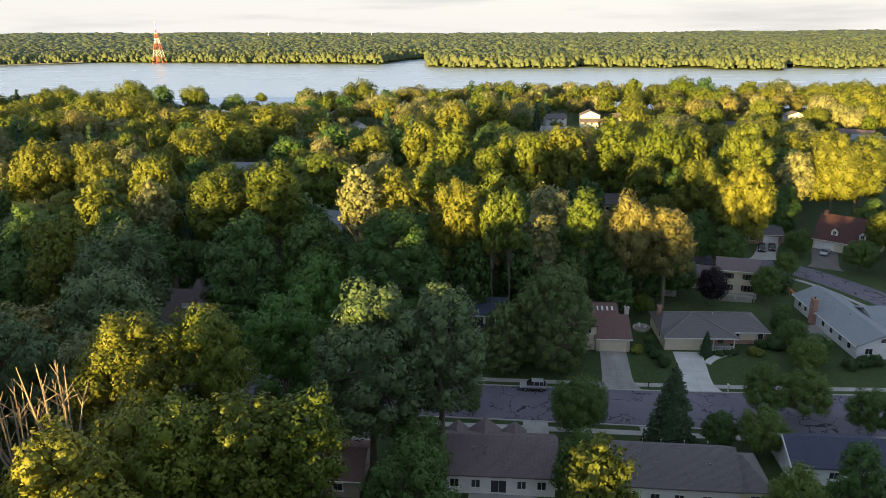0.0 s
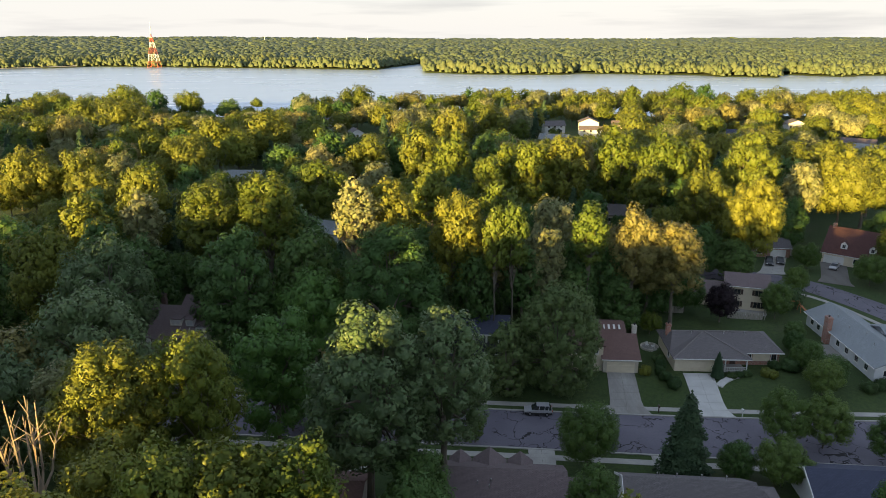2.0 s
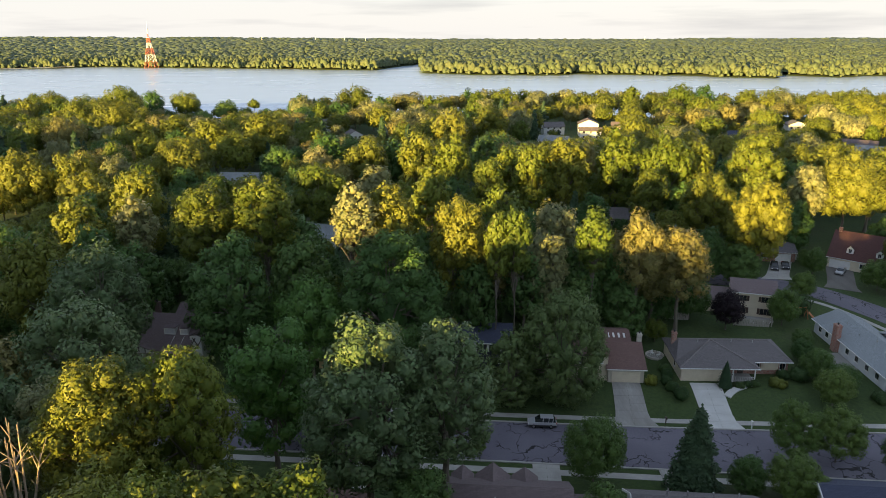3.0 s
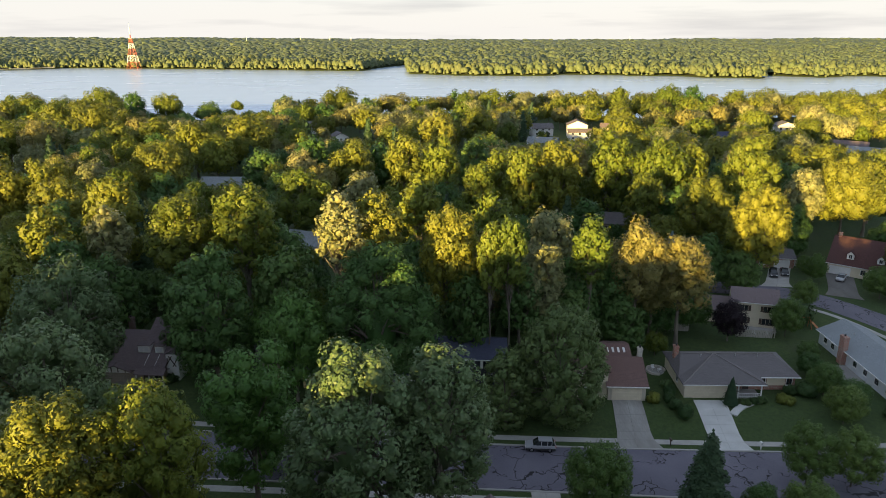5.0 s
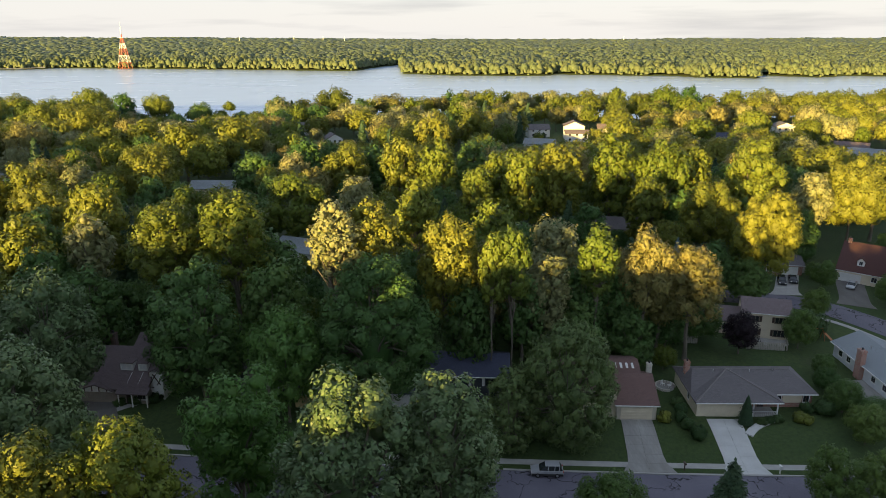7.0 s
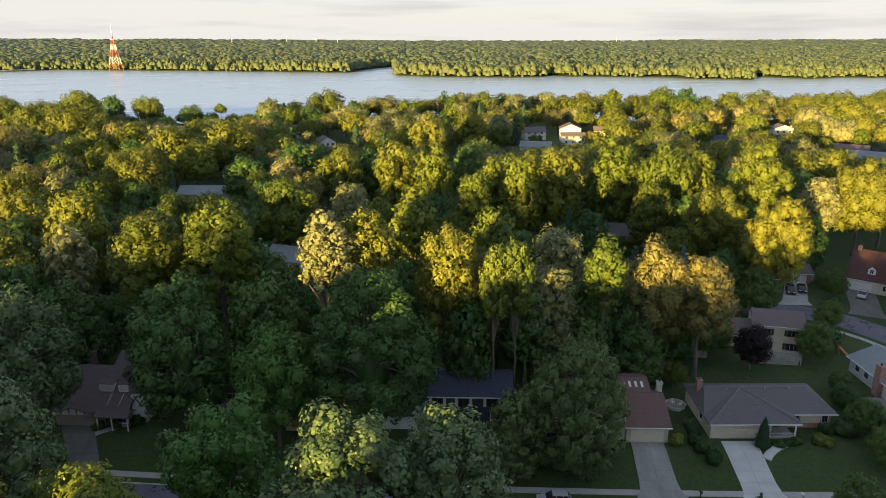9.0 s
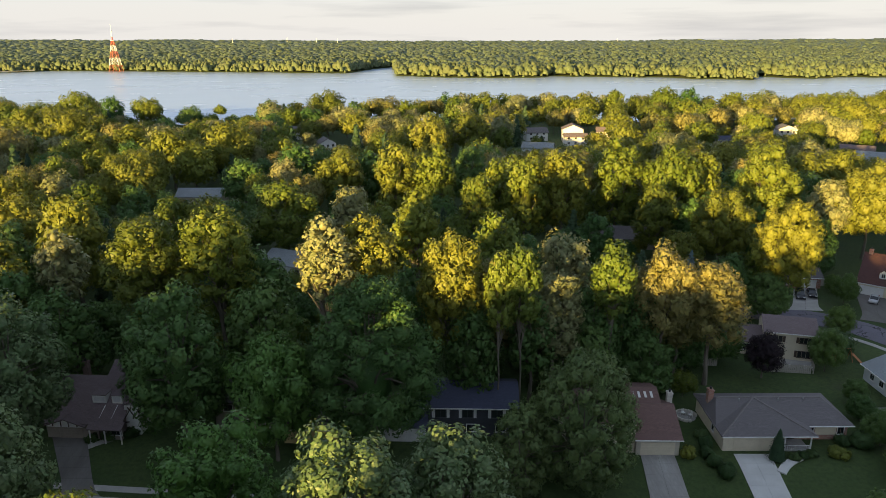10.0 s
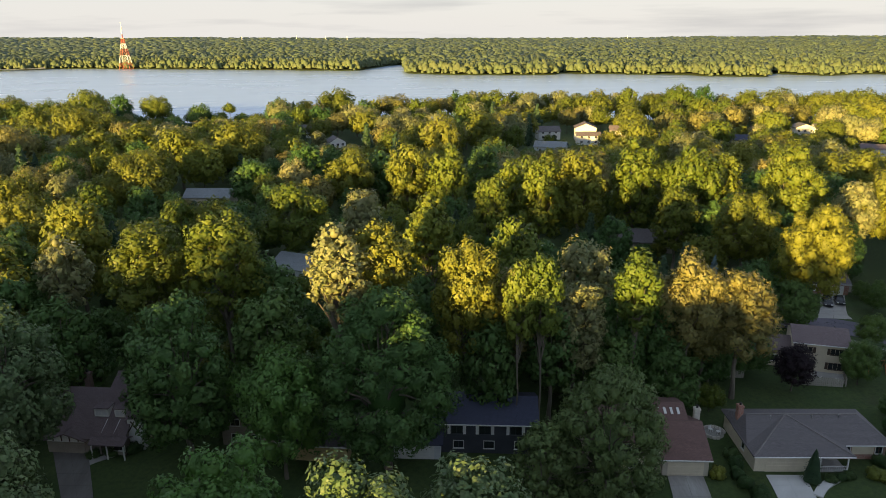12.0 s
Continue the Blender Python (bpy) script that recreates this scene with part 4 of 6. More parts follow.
far_house(-70, 470, 14, 9, 5.0, 7.8, PALEGREY, ROOF_GREY, "pale house near the lake", 5)
far_house(-150, 268, 20, 10, 3.0, 5.6, BEIGE, ROOF_TAUPE, "low brown-roofed house under trees", 8)
far_house(-190, 352, 9, 8, 5.0, 7.6, WHITE, ROOF_GREY, "white house half hidden by dark trees", 10, "y")
far_house(-165, 318, 14, 9, 3.2, 5.6, PALEGREY, ROOF_PALE, "low pale house under trees", 0)


# ---- trees ----
def unit(v):
    return v / np.maximum(np.linalg.norm(v, axis=1, keepdims=True), 1e-6)


def leaf_cards(rng, centres, normals, size, scatter=0.38):
    """Folded leaf sprays: one four-cornered face each, turned out from the bough with some scatter."""
    k = len(centres)
    nrm = unit(normals + rng.normal(0, scatter, (k, 3)))
    side = unit(np.cross(nrm, rng.normal(0, 1, (k, 3))))
    up = np.cross(nrm, side)
    s = (size * rng.uniform(0.65, 1.35, k))[:, None]
    fold = nrm * s * 0.2
    v = np.stack((centres - up * s * 0.7, centres + side * s * 0.42 - fold, centres + up * s * 0.7, centres - side * s * 0.42 - fold), axis=1)
    return v.reshape(-1, 3), nrm


def leaf_mesh(name, verts, core_v, core_f, material, normals=None):
    """Sprays and the closed cores under them as one mesh of quads; normals round the sprays off into leafy clumps."""
    co = np.concatenate((verts, core_v))
    loops = np.concatenate((np.arange(len(verts)), np.array(core_f).ravel() + len(verts))).astype(np.int32)
    me = bpy.data.meshes.new(name)
    me.vertices.add(len(co))
    me.vertices.foreach_set("co", co.astype(np.float32).ravel())
    me.loops.add(len(loops))
    me.loops.foreach_set("vertex_index", loops)
    me.polygons.add(len(loops) // 4)
    me.polygons.foreach_set("loop_start", np.arange(0, len(loops), 4, dtype=np.int32))
    me.update(calc_edges=True)
    me.materials.append(material)
    if normals is not None:
        me.shade_smooth()
        me.normals_split_custom_set_from_vertices(normals)
    return me


def sphere_dirs(k, rng, low=-0.45):
    i = np.arange(k) + 0.5
    z = 1 - (1 - low) * i / k
    ph = i * 2.39996 + rng.uniform(0, 6.28)
    r = np.sqrt(np.maximum(0, 1 - z * z))
    return np.stack((r * np.cos(ph), r * np.sin(ph), z), axis=1)


def lumps(rng, c, radii, sides=7, rings=5):
    """Closed uneven cores, one for each bough, with their outward normals, so that no light falls through."""
    dirs = np.array([(math.sin(th) * math.cos(ph), math.sin(th) * math.sin(ph), math.cos(th)) for th in [math.pi * i / rings for i in range(rings + 1)] for ph in [math.tau * j / sides for j in range(sides)]])
    k, m = len(c), len(dirs)
    v = c[:, None] + dirs[None] * radii[:, None] * rng.uniform(0.86, 1.08, (k, m, 1))
    n = np.broadcast_to(dirs[None], v.shape)
    one = []
    for i in range(rings):
        for j in range(sides):
            q = (j + 1) % sides
            one.append((i * sides + j, (i + 1) * sides + j, (i + 1) * sides + q, i * sides + q))
    f = (np.array(one)[None] + (np.arange(k) * m)[:, None, None]).reshape(-1, 4)
    return v.reshape(-1, 3), f.tolist(), n.reshape(-1, 3)


def crown_parts(rng, h, r, base, boughs, clump, cards, size, rough=0.22, top=1.0, girdle=0.42, facets=(7, 5)):
    """A crown of rounded boughs with dark gaps; each bough is covered in leafy clumps and each clump in sprays."""
    cz = base + (h - base) * girdle
    up_r, down_r = h - cz, cz - base
    d = sphere_dirs(boughs, rng, -0.85)
    d = unit(d + rng.normal(0, 0.75 / math.sqrt(boughs), d.shape))
    br = (r * r * (h - base) / 2) ** (1 / 3) * rng.uniform(0.78, 1.25, boughs) * 1.5 / math.sqrt(boughs)
    taper = 1 - (1 - top) * np.clip(d[:, 2], 0, 1) ** 2
    reach = rng.uniform(1 - rough, 1.0, boughs)
    zr = np.where(d[:, 2] > 0, up_r, down_r)
    out = np.stack((r * taper, r * taper, zr), axis=1)
    shrink = np.minimum(out, np.maximum(out - br[:, None] * np.array((1, 1, 1.05)), out * 0.35))
    c = d * shrink * reach[:, None]
    c[:, 2] += cz
    tall = 1.05
    # clumps over every bough, but for those buried in a neighbour or turned to the stem
    pts, dirs, own = [], [], []
    for i in range(boughs):
        k = max(8, int(4 * math.pi * (br[i] / clump) ** 2 * 0.62))
        q = sphere_dirs(k, rng, -0.75)
        q = unit(q + rng.normal(0, 0.5 / math.sqrt(k), q.shape))
        wave = 0.98 + 0.13 * np.sin(q @ rng.normal(0, 4, 3) + rng.uniform(0, 6)) + rng.uniform(-0.16, 0.12, k)
        lean = unit((d[i] * 0.7 + np.array((0, 0, 0.8)))[None])[0]
        long = 0.45 * np.clip(q @ lean, 0, 1)
        p = c[i] + br[i] * (q + lean * long[:, None]) * wave[:, None]
        keep = (q @ d[i]) > -0.35
        for j in range(boughs):
            if j != i:
                keep &= np.linalg.norm((p - c[j]) / np.array((1, 1, tall)), axis=1) > br[j] * 0.84
        pts.append(p[keep])
        dirs.append(q[keep])
        own.append(np.full(int(keep.sum()), i))
    p, q, own = np.concatenate(pts), np.concatenate(dirs), np.concatenate(own)
    idx = np.repeat(np.arange(len(p)), cards)
    ld = unit(rng.normal(0, 1, (len(idx), 3)) + q[idx] * 0.9)
    cs = (clump * rng.uniform(0.7, 1.3, len(p)))[idx]
    at = p[idx] + ld * (cs * rng.uniform(0.35, 0.95, len(idx)))[:, None] - q[idx] * cs[:, None] * 0.35
    v, nrm = leaf_cards(rng, at, ld * 0.6 + q[idx] * 0.8 + np.array((0, 0, 0.1)), size)
    soft = unit(ld * 0.55 + q[idx] * 0.62 + d[own[idx]] * 0.15 + nrm * 0.12)
    cv, cf, cn = lumps(rng, np.concatenate((c, [(0, 0, cz)])), np.concatenate((np.stack((br, br, br * tall), axis=1) * 0.6, [(r * 0.28, r * 0.28, (h - base) * 0.22)])), *facets)
    return v, cv, cf, c, np.concatenate((np.repeat(soft, 4, axis=0), cn))


def trunk_mesh(rng, h, r, base, tips, girth, lean=0.03):
    bm = bmesh.new()
    pts = [Vector((0, 0, -1.0))]
    steps = 5
    top = base + (h - base) * 0.45
    for i in range(1, steps + 1):
        f = i / steps
        pts.append(Vector((rng.normal(0, lean) * h * f * 0.5, rng.normal(0, lean) * h * f * 0.5, top * f)))
    for i in range(steps):
        g0, g1 = girth * (1.25 - 0.8 * i / steps), girth * (1.25 - 0.8 * (i + 1) / steps)
        rod(bm, pts[i], pts[i + 1], g0 * (0.95 if i == 0 else 0.72), g1 * 0.72, 8)
    for t in tips:
        a = pts[2].lerp(pts[-1], rng.uniform(0.2, 1.0))
        t = Vector(t)
        mid = a.lerp(t, 0.5) + Vector((0, 0, (t - a).length * 0.08))
        rod(bm, a, mid, girth * 0.42, girth * 0.26, 5)
        rod(bm, mid, t, girth * 0.26, girth * 0.08, 5)
    return bm


SPECIES = {
    # kind: height, radius, crown base (share of height), boughs, roughness, narrowing top, girth, height of the widest part, name
    "maple": (23, 8, 0.08, 42, 0.3, 0.95, 0.42, 0.45, "maple_tree"),
    "garden_maple": (23, 8, 0.06, 40, 0.3, 0.95, 0.3, 0.45, "maple_tree"),
    "oak": (24, 9, 0.12, 38, 0.4, 1.0, 0.5, 0.5, "oak_tree"),
    "linden": (24, 9, 0.02, 46, 0.3, 0.88, 0.5, 0.4, "linden_tree"),
    "silver_maple": (25, 8, 0.16, 40, 0.42, 0.95, 0.5, 0.5, "silver_maple_tree"),
    "cottonwood": (27, 8, 0.26, 34, 0.42, 0.92, 0.55, 0.5, "cottonwood_tree"),
    "elm": (24, 9, 0.15, 46, 0.26, 1.0, 0.5, 0.42, "elm_tree"),
    "poplar": (26, 5, 0.38, 28, 0.4, 0.85, 0.24, 0.55, "poplar_tree"),
    "honey_locust": (19, 7, 0.14, 46, 0.38, 1.0, 0.35, 0.48, "honey_locust_tree"),
    "ash": (20, 7, 0.06, 34, 0.62, 1.0, 0.35, 0.5, "ash_tree"),
    "field_maple": (18, 7.4, -0.14, 60, 0.16, 0.95, 0.4, 0.48, "field_maple_tree"),
    "tall_maple": (29, 7, 0.16, 40, 0.42, 0.95, 0.45, 0.56, "maple_tree"),
    "tall_oak": (29, 7.4, 0.16, 38, 0.45, 0.98, 0.5, 0.56, "oak_tree"),
    "plum": (8, 3.4, 0.1, 22, 0.25, 0.9, 0.18, 0.45, "purple_leaf_tree"),
    "shrub": (3, 2, -0.1, 10, 0.2, 1.0, 0.08, 0.4, "shrub"),
    "gold_shrub": (2, 1.4, -0.1, 10, 0.2, 1.0, 0.06, 0.4, "golden_shrub"),
}
# clump radius, sprays of a clump, their size, variants, share of the boughs, facets of a bough's core
TIERS = {
    "hero": (0.58, 11, 0.24, 2, 1.4, (7, 5)),
    "near": (0.7, 8, 0.34, 2, 1.2, (6, 5)),
    "mid": (0.95, 7, 0.5, 2, 1.0, (6, 4)),
    "far": (1.35, 6, 0.75, 2, 0.75, (5, 4)),
    "distant": (1.9, 4, 1.2, 2, 0.5, (5, 3)),
    "low": (0.26, 6, 0.26, 1, 0.8, (6, 4)),
    # for unseen trees that only block the sun
    "back": (1.6, 5, 0.85, 1, 0.6, (6, 4)),
}
PROTO = {}
LEAF["tall_maple"], LEAF["tall_oak"] = LEAF["maple"], LEAF["oak"]


def broadleaf(kind, tier, seed, slim):
    """Root object and parts of one broadleaved tree; a slim one carries its crown high on a bare stem."""
    h, r, base, boughs, rough, top, girth, girdle, name = SPECIES[kind]
    r = h / slim
    length = min(h * (1 - base), (4.2 if kind in ("poplar", "field_maple") else 3.5) * r)
    base = 1 - length / h
    boughs = int(boughs * min(1.25, max(0.62, (length / r / 2) ** 0.67)))
    clump, cards, size, _, share, facets = TIERS[tier]
    rng = np.random.default_rng(seed)
    boughs = max(9, int(boughs * share))
    small = 0.5 if h < 9 and tier != "low" else 1
    v, cv, cf, c, nr = crown_parts(rng, h, r, base * h, boughs, clump * small, cards, size * small, rough, top, girdle, facets)
    root = new(name)
    if tier != "low":
        tips = [c[k] * 0.95 for k in range(0, boughs, {"hero": 2, "near": 2, "mid": 3}.get(tier, 5))]
        part("trunk", trunk_mesh(rng, h, r, base * h, tips, girth), BARK, root)
    ob = new("crown", leaf_mesh("crown", v, cv, cf, LEAF[kind], nr))
    ob.parent = root
    return root, h, r


def conifer(kind, tier, seed, slim):
    h, r = 13.0, 3.6
    count = {"hero": 6000, "near": 6000, "mid": 1700, "far": 420, "distant": 180, "low": 500, "back": 200}[tier]
    rng = np.random.default_rng(seed)
    f = 1 - np.sqrt(rng.random(count))
    whorl = np.round(f * 15) / 15 + rng.normal(0, 0.012, count)
    whorl = np.clip(whorl, 0, 0.99)
    arms = 11
    ph = (np.floor(rng.random(count) * arms) + (np.round(f * 15) % 2) * 0.5) * math.tau / arms + rng.normal(0, 0.16, count)
    reach = np.sqrt(rng.uniform(0.12, 1.0, count))
    rad = r * (1 - whorl) ** 0.66 * (0.86 + 0.14 * np.sin(ph * 5 + whorl * 30)) * reach
    z = 0.6 + whorl * (h - 0.6) - 0.24 * rad + rng.normal(0, 0.1, count)
    pts = np.stack((rad * np.cos(ph), rad * np.sin(ph), np.maximum(z, 0.15)), axis=1)
    nr = np.stack((np.cos(ph) * 0.5, np.sin(ph) * 0.5, np.full(count, 0.8)), axis=1)
    v, _ = leaf_cards(rng, pts, nr, {"hero": 0.34, "near": 0.34, "mid": 0.6, "far": 1.2, "distant": 1.8, "low": 0.4, "back": 1.8}[tier])
    cv, cf = [], []
    sides = 9
    for i in range(8):
        g = i / 7
        for k in range(sides):
            a = math.tau * k / sides
            q = r * 0.7 * (1 - g) ** 0.7 * rng.uniform(0.85, 1.1) + 0.03
            cv.append((q * math.cos(a), q * math.sin(a), 0.5 + g * (h - 0.8)))
    for i in range(7):
        for k in range(sides):
            j = (k + 1) % sides
            cf.append((i * sides + k, i * sides + j, (i + 1) * sides + j, (i + 1) * sides + k))
    root = new("blue_spruce_tree" if kind == "blue_spruce" else "spruce_tree")
    bm = bmesh.new()
    rod(bm, (0, 0, -0.8), (0, 0, h * 0.9), 0.22, 0.03, 7)
    part("trunk", bm, BARK, root)
    ob = new("crown", leaf_mesh("crown", v, np.array(cv), cf, LEAF[kind]))
    ob.parent = root
    return root, h, r


PLACED = []
count_of = {}


def tree(kind, x, y, h, r, label, tier="mid", group="trees of the neighbourhood", category="tree"):
    """One tree h metres high with a crown of radius r; alike trees share their meshes."""
    kinds = TIERS[tier][3]
    slim = 0 if "spruce" in kind else min((1.1, 1.5, 1.9, 2.4, 3.0, 3.8, 4.8, 6.2, 8.0), key=lambda q: abs(math.log(q * r / h)))
    i = count_of.get((kind, tier, slim), 0)
    count_of[(kind, tier, slim)] = i + 1
    key = (kind, tier, slim, i % kinds)
    m = pose(x, y, ground_z(x, y), 0, 0, (i * 67 + 23 * (i // kinds)) % 360)
    if key not in PROTO:
        made = (conifer if "spruce" in kind else broadleaf)(kind, tier, 11 + len(PROTO) * 7, slim)
        PROTO[key] = made
        ob = made[0]
    else:
        ob = None
    root, ph, pr = PROTO[key]
    m = m @ Matrix.Diagonal((r / pr, r / pr * (0.92 + 0.16 * ((i * 37) % 10) / 10), h / ph, 1))
    if ob is None:
        saved = root.matrix_basis.copy()
        root.matrix_basis = Matrix.Identity(4)
        ob = copy_thing(root, m)
        root.matrix_basis = saved
    else:
        ob.matrix_basis = m
    PLACED.append((x, y, r))
    return tagged(ob, label, category, group)


# trees by the street and before it
tree("garden_maple", 22.6, 93.6, 10.2, 4.9, "round green maple on the verge by the street", "near")
tree("spruce", 35.6, 91.4, 13.1, 4.3, "dark pointed spruce on the verge by the street", "near")
tree("linden", 42.4, 90.2, 6.2, 2.7, "small dark green tree beside the street", "near")
tree("garden_maple", 48.0, 88.4, 7.2, 3.9, "low round green tree beside the street", "near")
tree("garden_maple", 52.6, 98.2, 9.6, 4.0, "green street tree with a loose crown", "near")
tree("garden_maple", 58.4, 97.4, 9.0, 3.8, "green street tree with a loose crown", "near")
tree("garden_maple", 66.0, 93.0, 8.0, 3.6, "green street tree with a loose crown", "near")
tree("elm", -7.2, 83.0, 29.8, 8.4, "huge spreading tree over the street, its top catching the sun", "hero")
tree("elm", 2.2, 86.0, 27.9, 6.4, "tall grey-green tree with a dense crown over the street", "hero")
tree("field_maple", 21.7, 116.0, 19.4, 7.6, "dense round dark green tree before a house", "hero")
tree("field_maple", 13.0, 113.8, 14.0, 4.1, "dark green tree on a shaded front lawn", "near")
tree("linden", -6.7, 124.1, 27.7, 10.3, "great domed dark green tree behind the houses", "hero")
tree("ash", -20.6, 122.6, 20.0, 7.6, "bright green feathery tree before a dark house", "near")
tree("ash", -21.4, 96.0, 25.2, 6.8, "tall leafy green tree on the verge of the street", "hero")
tree("linden", -21.2, 103.4, 9.0, 2.4, "slim dark street tree", "near")
tree("linden", -14.6, 102.8, 8.4, 2.4, "slim dark street tree", "near")
tree("linden", -34.2, 125.6, 26.8, 7.4, "tall rounded green tree in the shade", "near")
tree("elm", -56.3, 122.5, 27.0, 8.8, "broad green tree with a shaded crown", "near")
tree("elm", -47.2, 98.0, 27.0, 8.8, "broad green tree with a shaded crown", "near")
tree("elm", -54.0, 83.7, 25.0, 7.6, "tall tree with sunlit leaves", "near")
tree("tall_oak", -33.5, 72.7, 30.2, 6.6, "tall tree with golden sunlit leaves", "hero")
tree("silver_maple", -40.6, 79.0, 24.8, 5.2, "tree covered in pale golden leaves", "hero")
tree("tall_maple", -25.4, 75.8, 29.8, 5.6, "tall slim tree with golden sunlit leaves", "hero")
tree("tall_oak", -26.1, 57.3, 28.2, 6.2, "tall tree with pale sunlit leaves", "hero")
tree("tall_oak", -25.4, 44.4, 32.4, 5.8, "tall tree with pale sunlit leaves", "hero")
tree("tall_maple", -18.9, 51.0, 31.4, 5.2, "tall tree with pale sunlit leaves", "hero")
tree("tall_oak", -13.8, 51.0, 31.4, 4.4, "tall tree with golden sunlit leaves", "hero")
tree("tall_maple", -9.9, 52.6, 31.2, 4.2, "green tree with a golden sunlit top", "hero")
tree("linden", -1.6, 66.0, 17.4, 6.0, "dark green tree behind a house", "near")
tree("linden", -1.0, 78.0, 13.4, 4.4, "dark green tree behind a house", "near")
tree("garden_maple", 18.9, 75.4, 12.6, 3.5, "bright green tree between two houses", "near")
tree("tall_oak", 13.9, 46.0, 30.6, 3.2, "tall tree with a golden sunlit top", "near")
tree("garden_maple", 41.0, 66.0, 13.4, 4.0, "green tree behind a house", "near")
tree("linden", 51.0, 71.0, 13.4, 3.6, "green tree behind a house", "near")
tree("linden", -17.0, 106.5, 9.0, 3.4, "small dark street tree", "near")
tree("garden_maple", 6.9, 99.6, 4.6, 1.3, "young sapling on the grass verge", "mid")

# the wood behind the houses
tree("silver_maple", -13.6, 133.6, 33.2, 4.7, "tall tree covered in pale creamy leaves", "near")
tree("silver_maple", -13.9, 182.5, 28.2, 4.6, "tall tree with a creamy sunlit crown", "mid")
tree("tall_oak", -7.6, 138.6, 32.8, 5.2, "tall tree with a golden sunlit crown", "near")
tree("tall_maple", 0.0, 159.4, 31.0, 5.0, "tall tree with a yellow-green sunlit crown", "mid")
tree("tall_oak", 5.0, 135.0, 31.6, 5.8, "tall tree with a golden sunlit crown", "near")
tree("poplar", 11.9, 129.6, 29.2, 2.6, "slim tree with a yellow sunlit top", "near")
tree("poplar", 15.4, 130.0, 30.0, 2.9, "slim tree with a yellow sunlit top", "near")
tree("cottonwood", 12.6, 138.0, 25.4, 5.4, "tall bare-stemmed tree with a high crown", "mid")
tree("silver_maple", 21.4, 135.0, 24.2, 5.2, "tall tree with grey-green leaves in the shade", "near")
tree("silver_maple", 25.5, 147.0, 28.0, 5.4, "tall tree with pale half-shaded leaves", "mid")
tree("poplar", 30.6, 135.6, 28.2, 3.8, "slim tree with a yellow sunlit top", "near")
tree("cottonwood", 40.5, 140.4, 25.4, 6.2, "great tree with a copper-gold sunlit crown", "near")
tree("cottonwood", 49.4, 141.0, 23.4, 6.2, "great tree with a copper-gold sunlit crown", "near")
tree("maple", 15.3, 156.2, 27.6, 6.6, "green tree with a few sunlit leaves", "mid")
tree("tall_oak", -44.9, 146.8, 30.8, 7.0, "broad tree with a golden sunlit crown", "near")
tree("tall_maple", -33.7, 148.4, 32.2, 7.2, "broad tree with a yellow-green sunlit crown", "near")
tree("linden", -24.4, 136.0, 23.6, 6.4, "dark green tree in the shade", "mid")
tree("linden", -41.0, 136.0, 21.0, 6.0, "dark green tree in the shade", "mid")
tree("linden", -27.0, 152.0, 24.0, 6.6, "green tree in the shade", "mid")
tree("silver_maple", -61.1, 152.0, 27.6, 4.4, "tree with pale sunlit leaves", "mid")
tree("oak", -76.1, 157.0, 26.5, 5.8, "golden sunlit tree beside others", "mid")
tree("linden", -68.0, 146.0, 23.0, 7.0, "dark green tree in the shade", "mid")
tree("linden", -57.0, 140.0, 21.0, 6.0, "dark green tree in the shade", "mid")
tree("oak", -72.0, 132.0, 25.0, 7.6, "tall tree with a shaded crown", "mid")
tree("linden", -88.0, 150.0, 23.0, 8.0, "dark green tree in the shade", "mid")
tree("oak", -71.0, 177.2, 29.6, 7.5, "broad tree with golden sunlit leaves", "mid")
tree("oak", -92.0, 196.0, 24.4, 8.4, "golden sunlit tree beside others", "mid")
tree("maple", -56.0, 176.0, 24.0, 7.0, "green tree with a shaded crown", "mid")
tree("linden", -84.0, 178.0, 22.0, 7.0, "dark green tree in the shade", "mid")
tree("maple", -33.6, 217.0, 21.8, 10.2, "broad green tree with a sunlit top", "mid")
tree("oak", -51.5, 204.0, 22.0, 5.2, "golden tree with a small crown", "mid")
tree("maple", -60.0, 206.0, 21.0, 6.4, "green tree in the shade", "mid")
tree("linden", -20.0, 200.0, 17.0, 6.0, "dark green tree in the shade", "mid")
tree("oak", -88.5, 254.8, 24.0, 11.0, "broad tree with a golden top", "mid")
tree("oak", -123.8, 222.0, 25.0, 10.0, "broad tree with golden sunlit leaves", "mid")
tree("oak", -110.0, 226.0, 24.0, 9.0, "broad tree with golden sunlit leaves", "mid")
tree("oak", -5.0, 243.3, 29.5, 7.2, "tall tree with yellow sunlit leaves", "mid")
tree("maple", 6.7, 241.3, 27.0, 7.0, "tall tree with yellow sunlit leaves", "mid")
tree("linden", 19.4, 265.4, 24.7, 7.0, "green tree with a lit top", "mid")
tree("maple", 15.8, 207.0, 25.9, 5.0, "tree with yellow-green sunlit leaves", "mid")
tree("maple", 23.4, 227.3, 25.6, 5.6, "tree with yellow-green sunlit leaves", "mid")
tree("maple", 30.4, 219.0, 27.8, 7.2, "green tree with a sunlit top", "mid")
tree("oak", 40.6, 221.0, 30.0, 8.0, "broad tree with golden sunlit leaves", "mid")
tree("maple", 58.8, 230.4, 30.2, 7.6, "tall tree with yellow-green sunlit leaves", "mid")
tree("maple", 72.5, 224.7, 29.2, 8.8, "tall tree with yellow-green sunlit leaves", "mid")
tree("maple", 84.4, 234.0, 26.6, 6.8, "tall tree with yellow-green sunlit leaves", "mid")
tree("oak", 62.4, 206.0, 23.0, 6.0, "tree with golden sunlit leaves", "mid")
tree("oak", 74.2, 194.1, 23.0, 7.9, "round tree with golden sunlit leaves", "near")
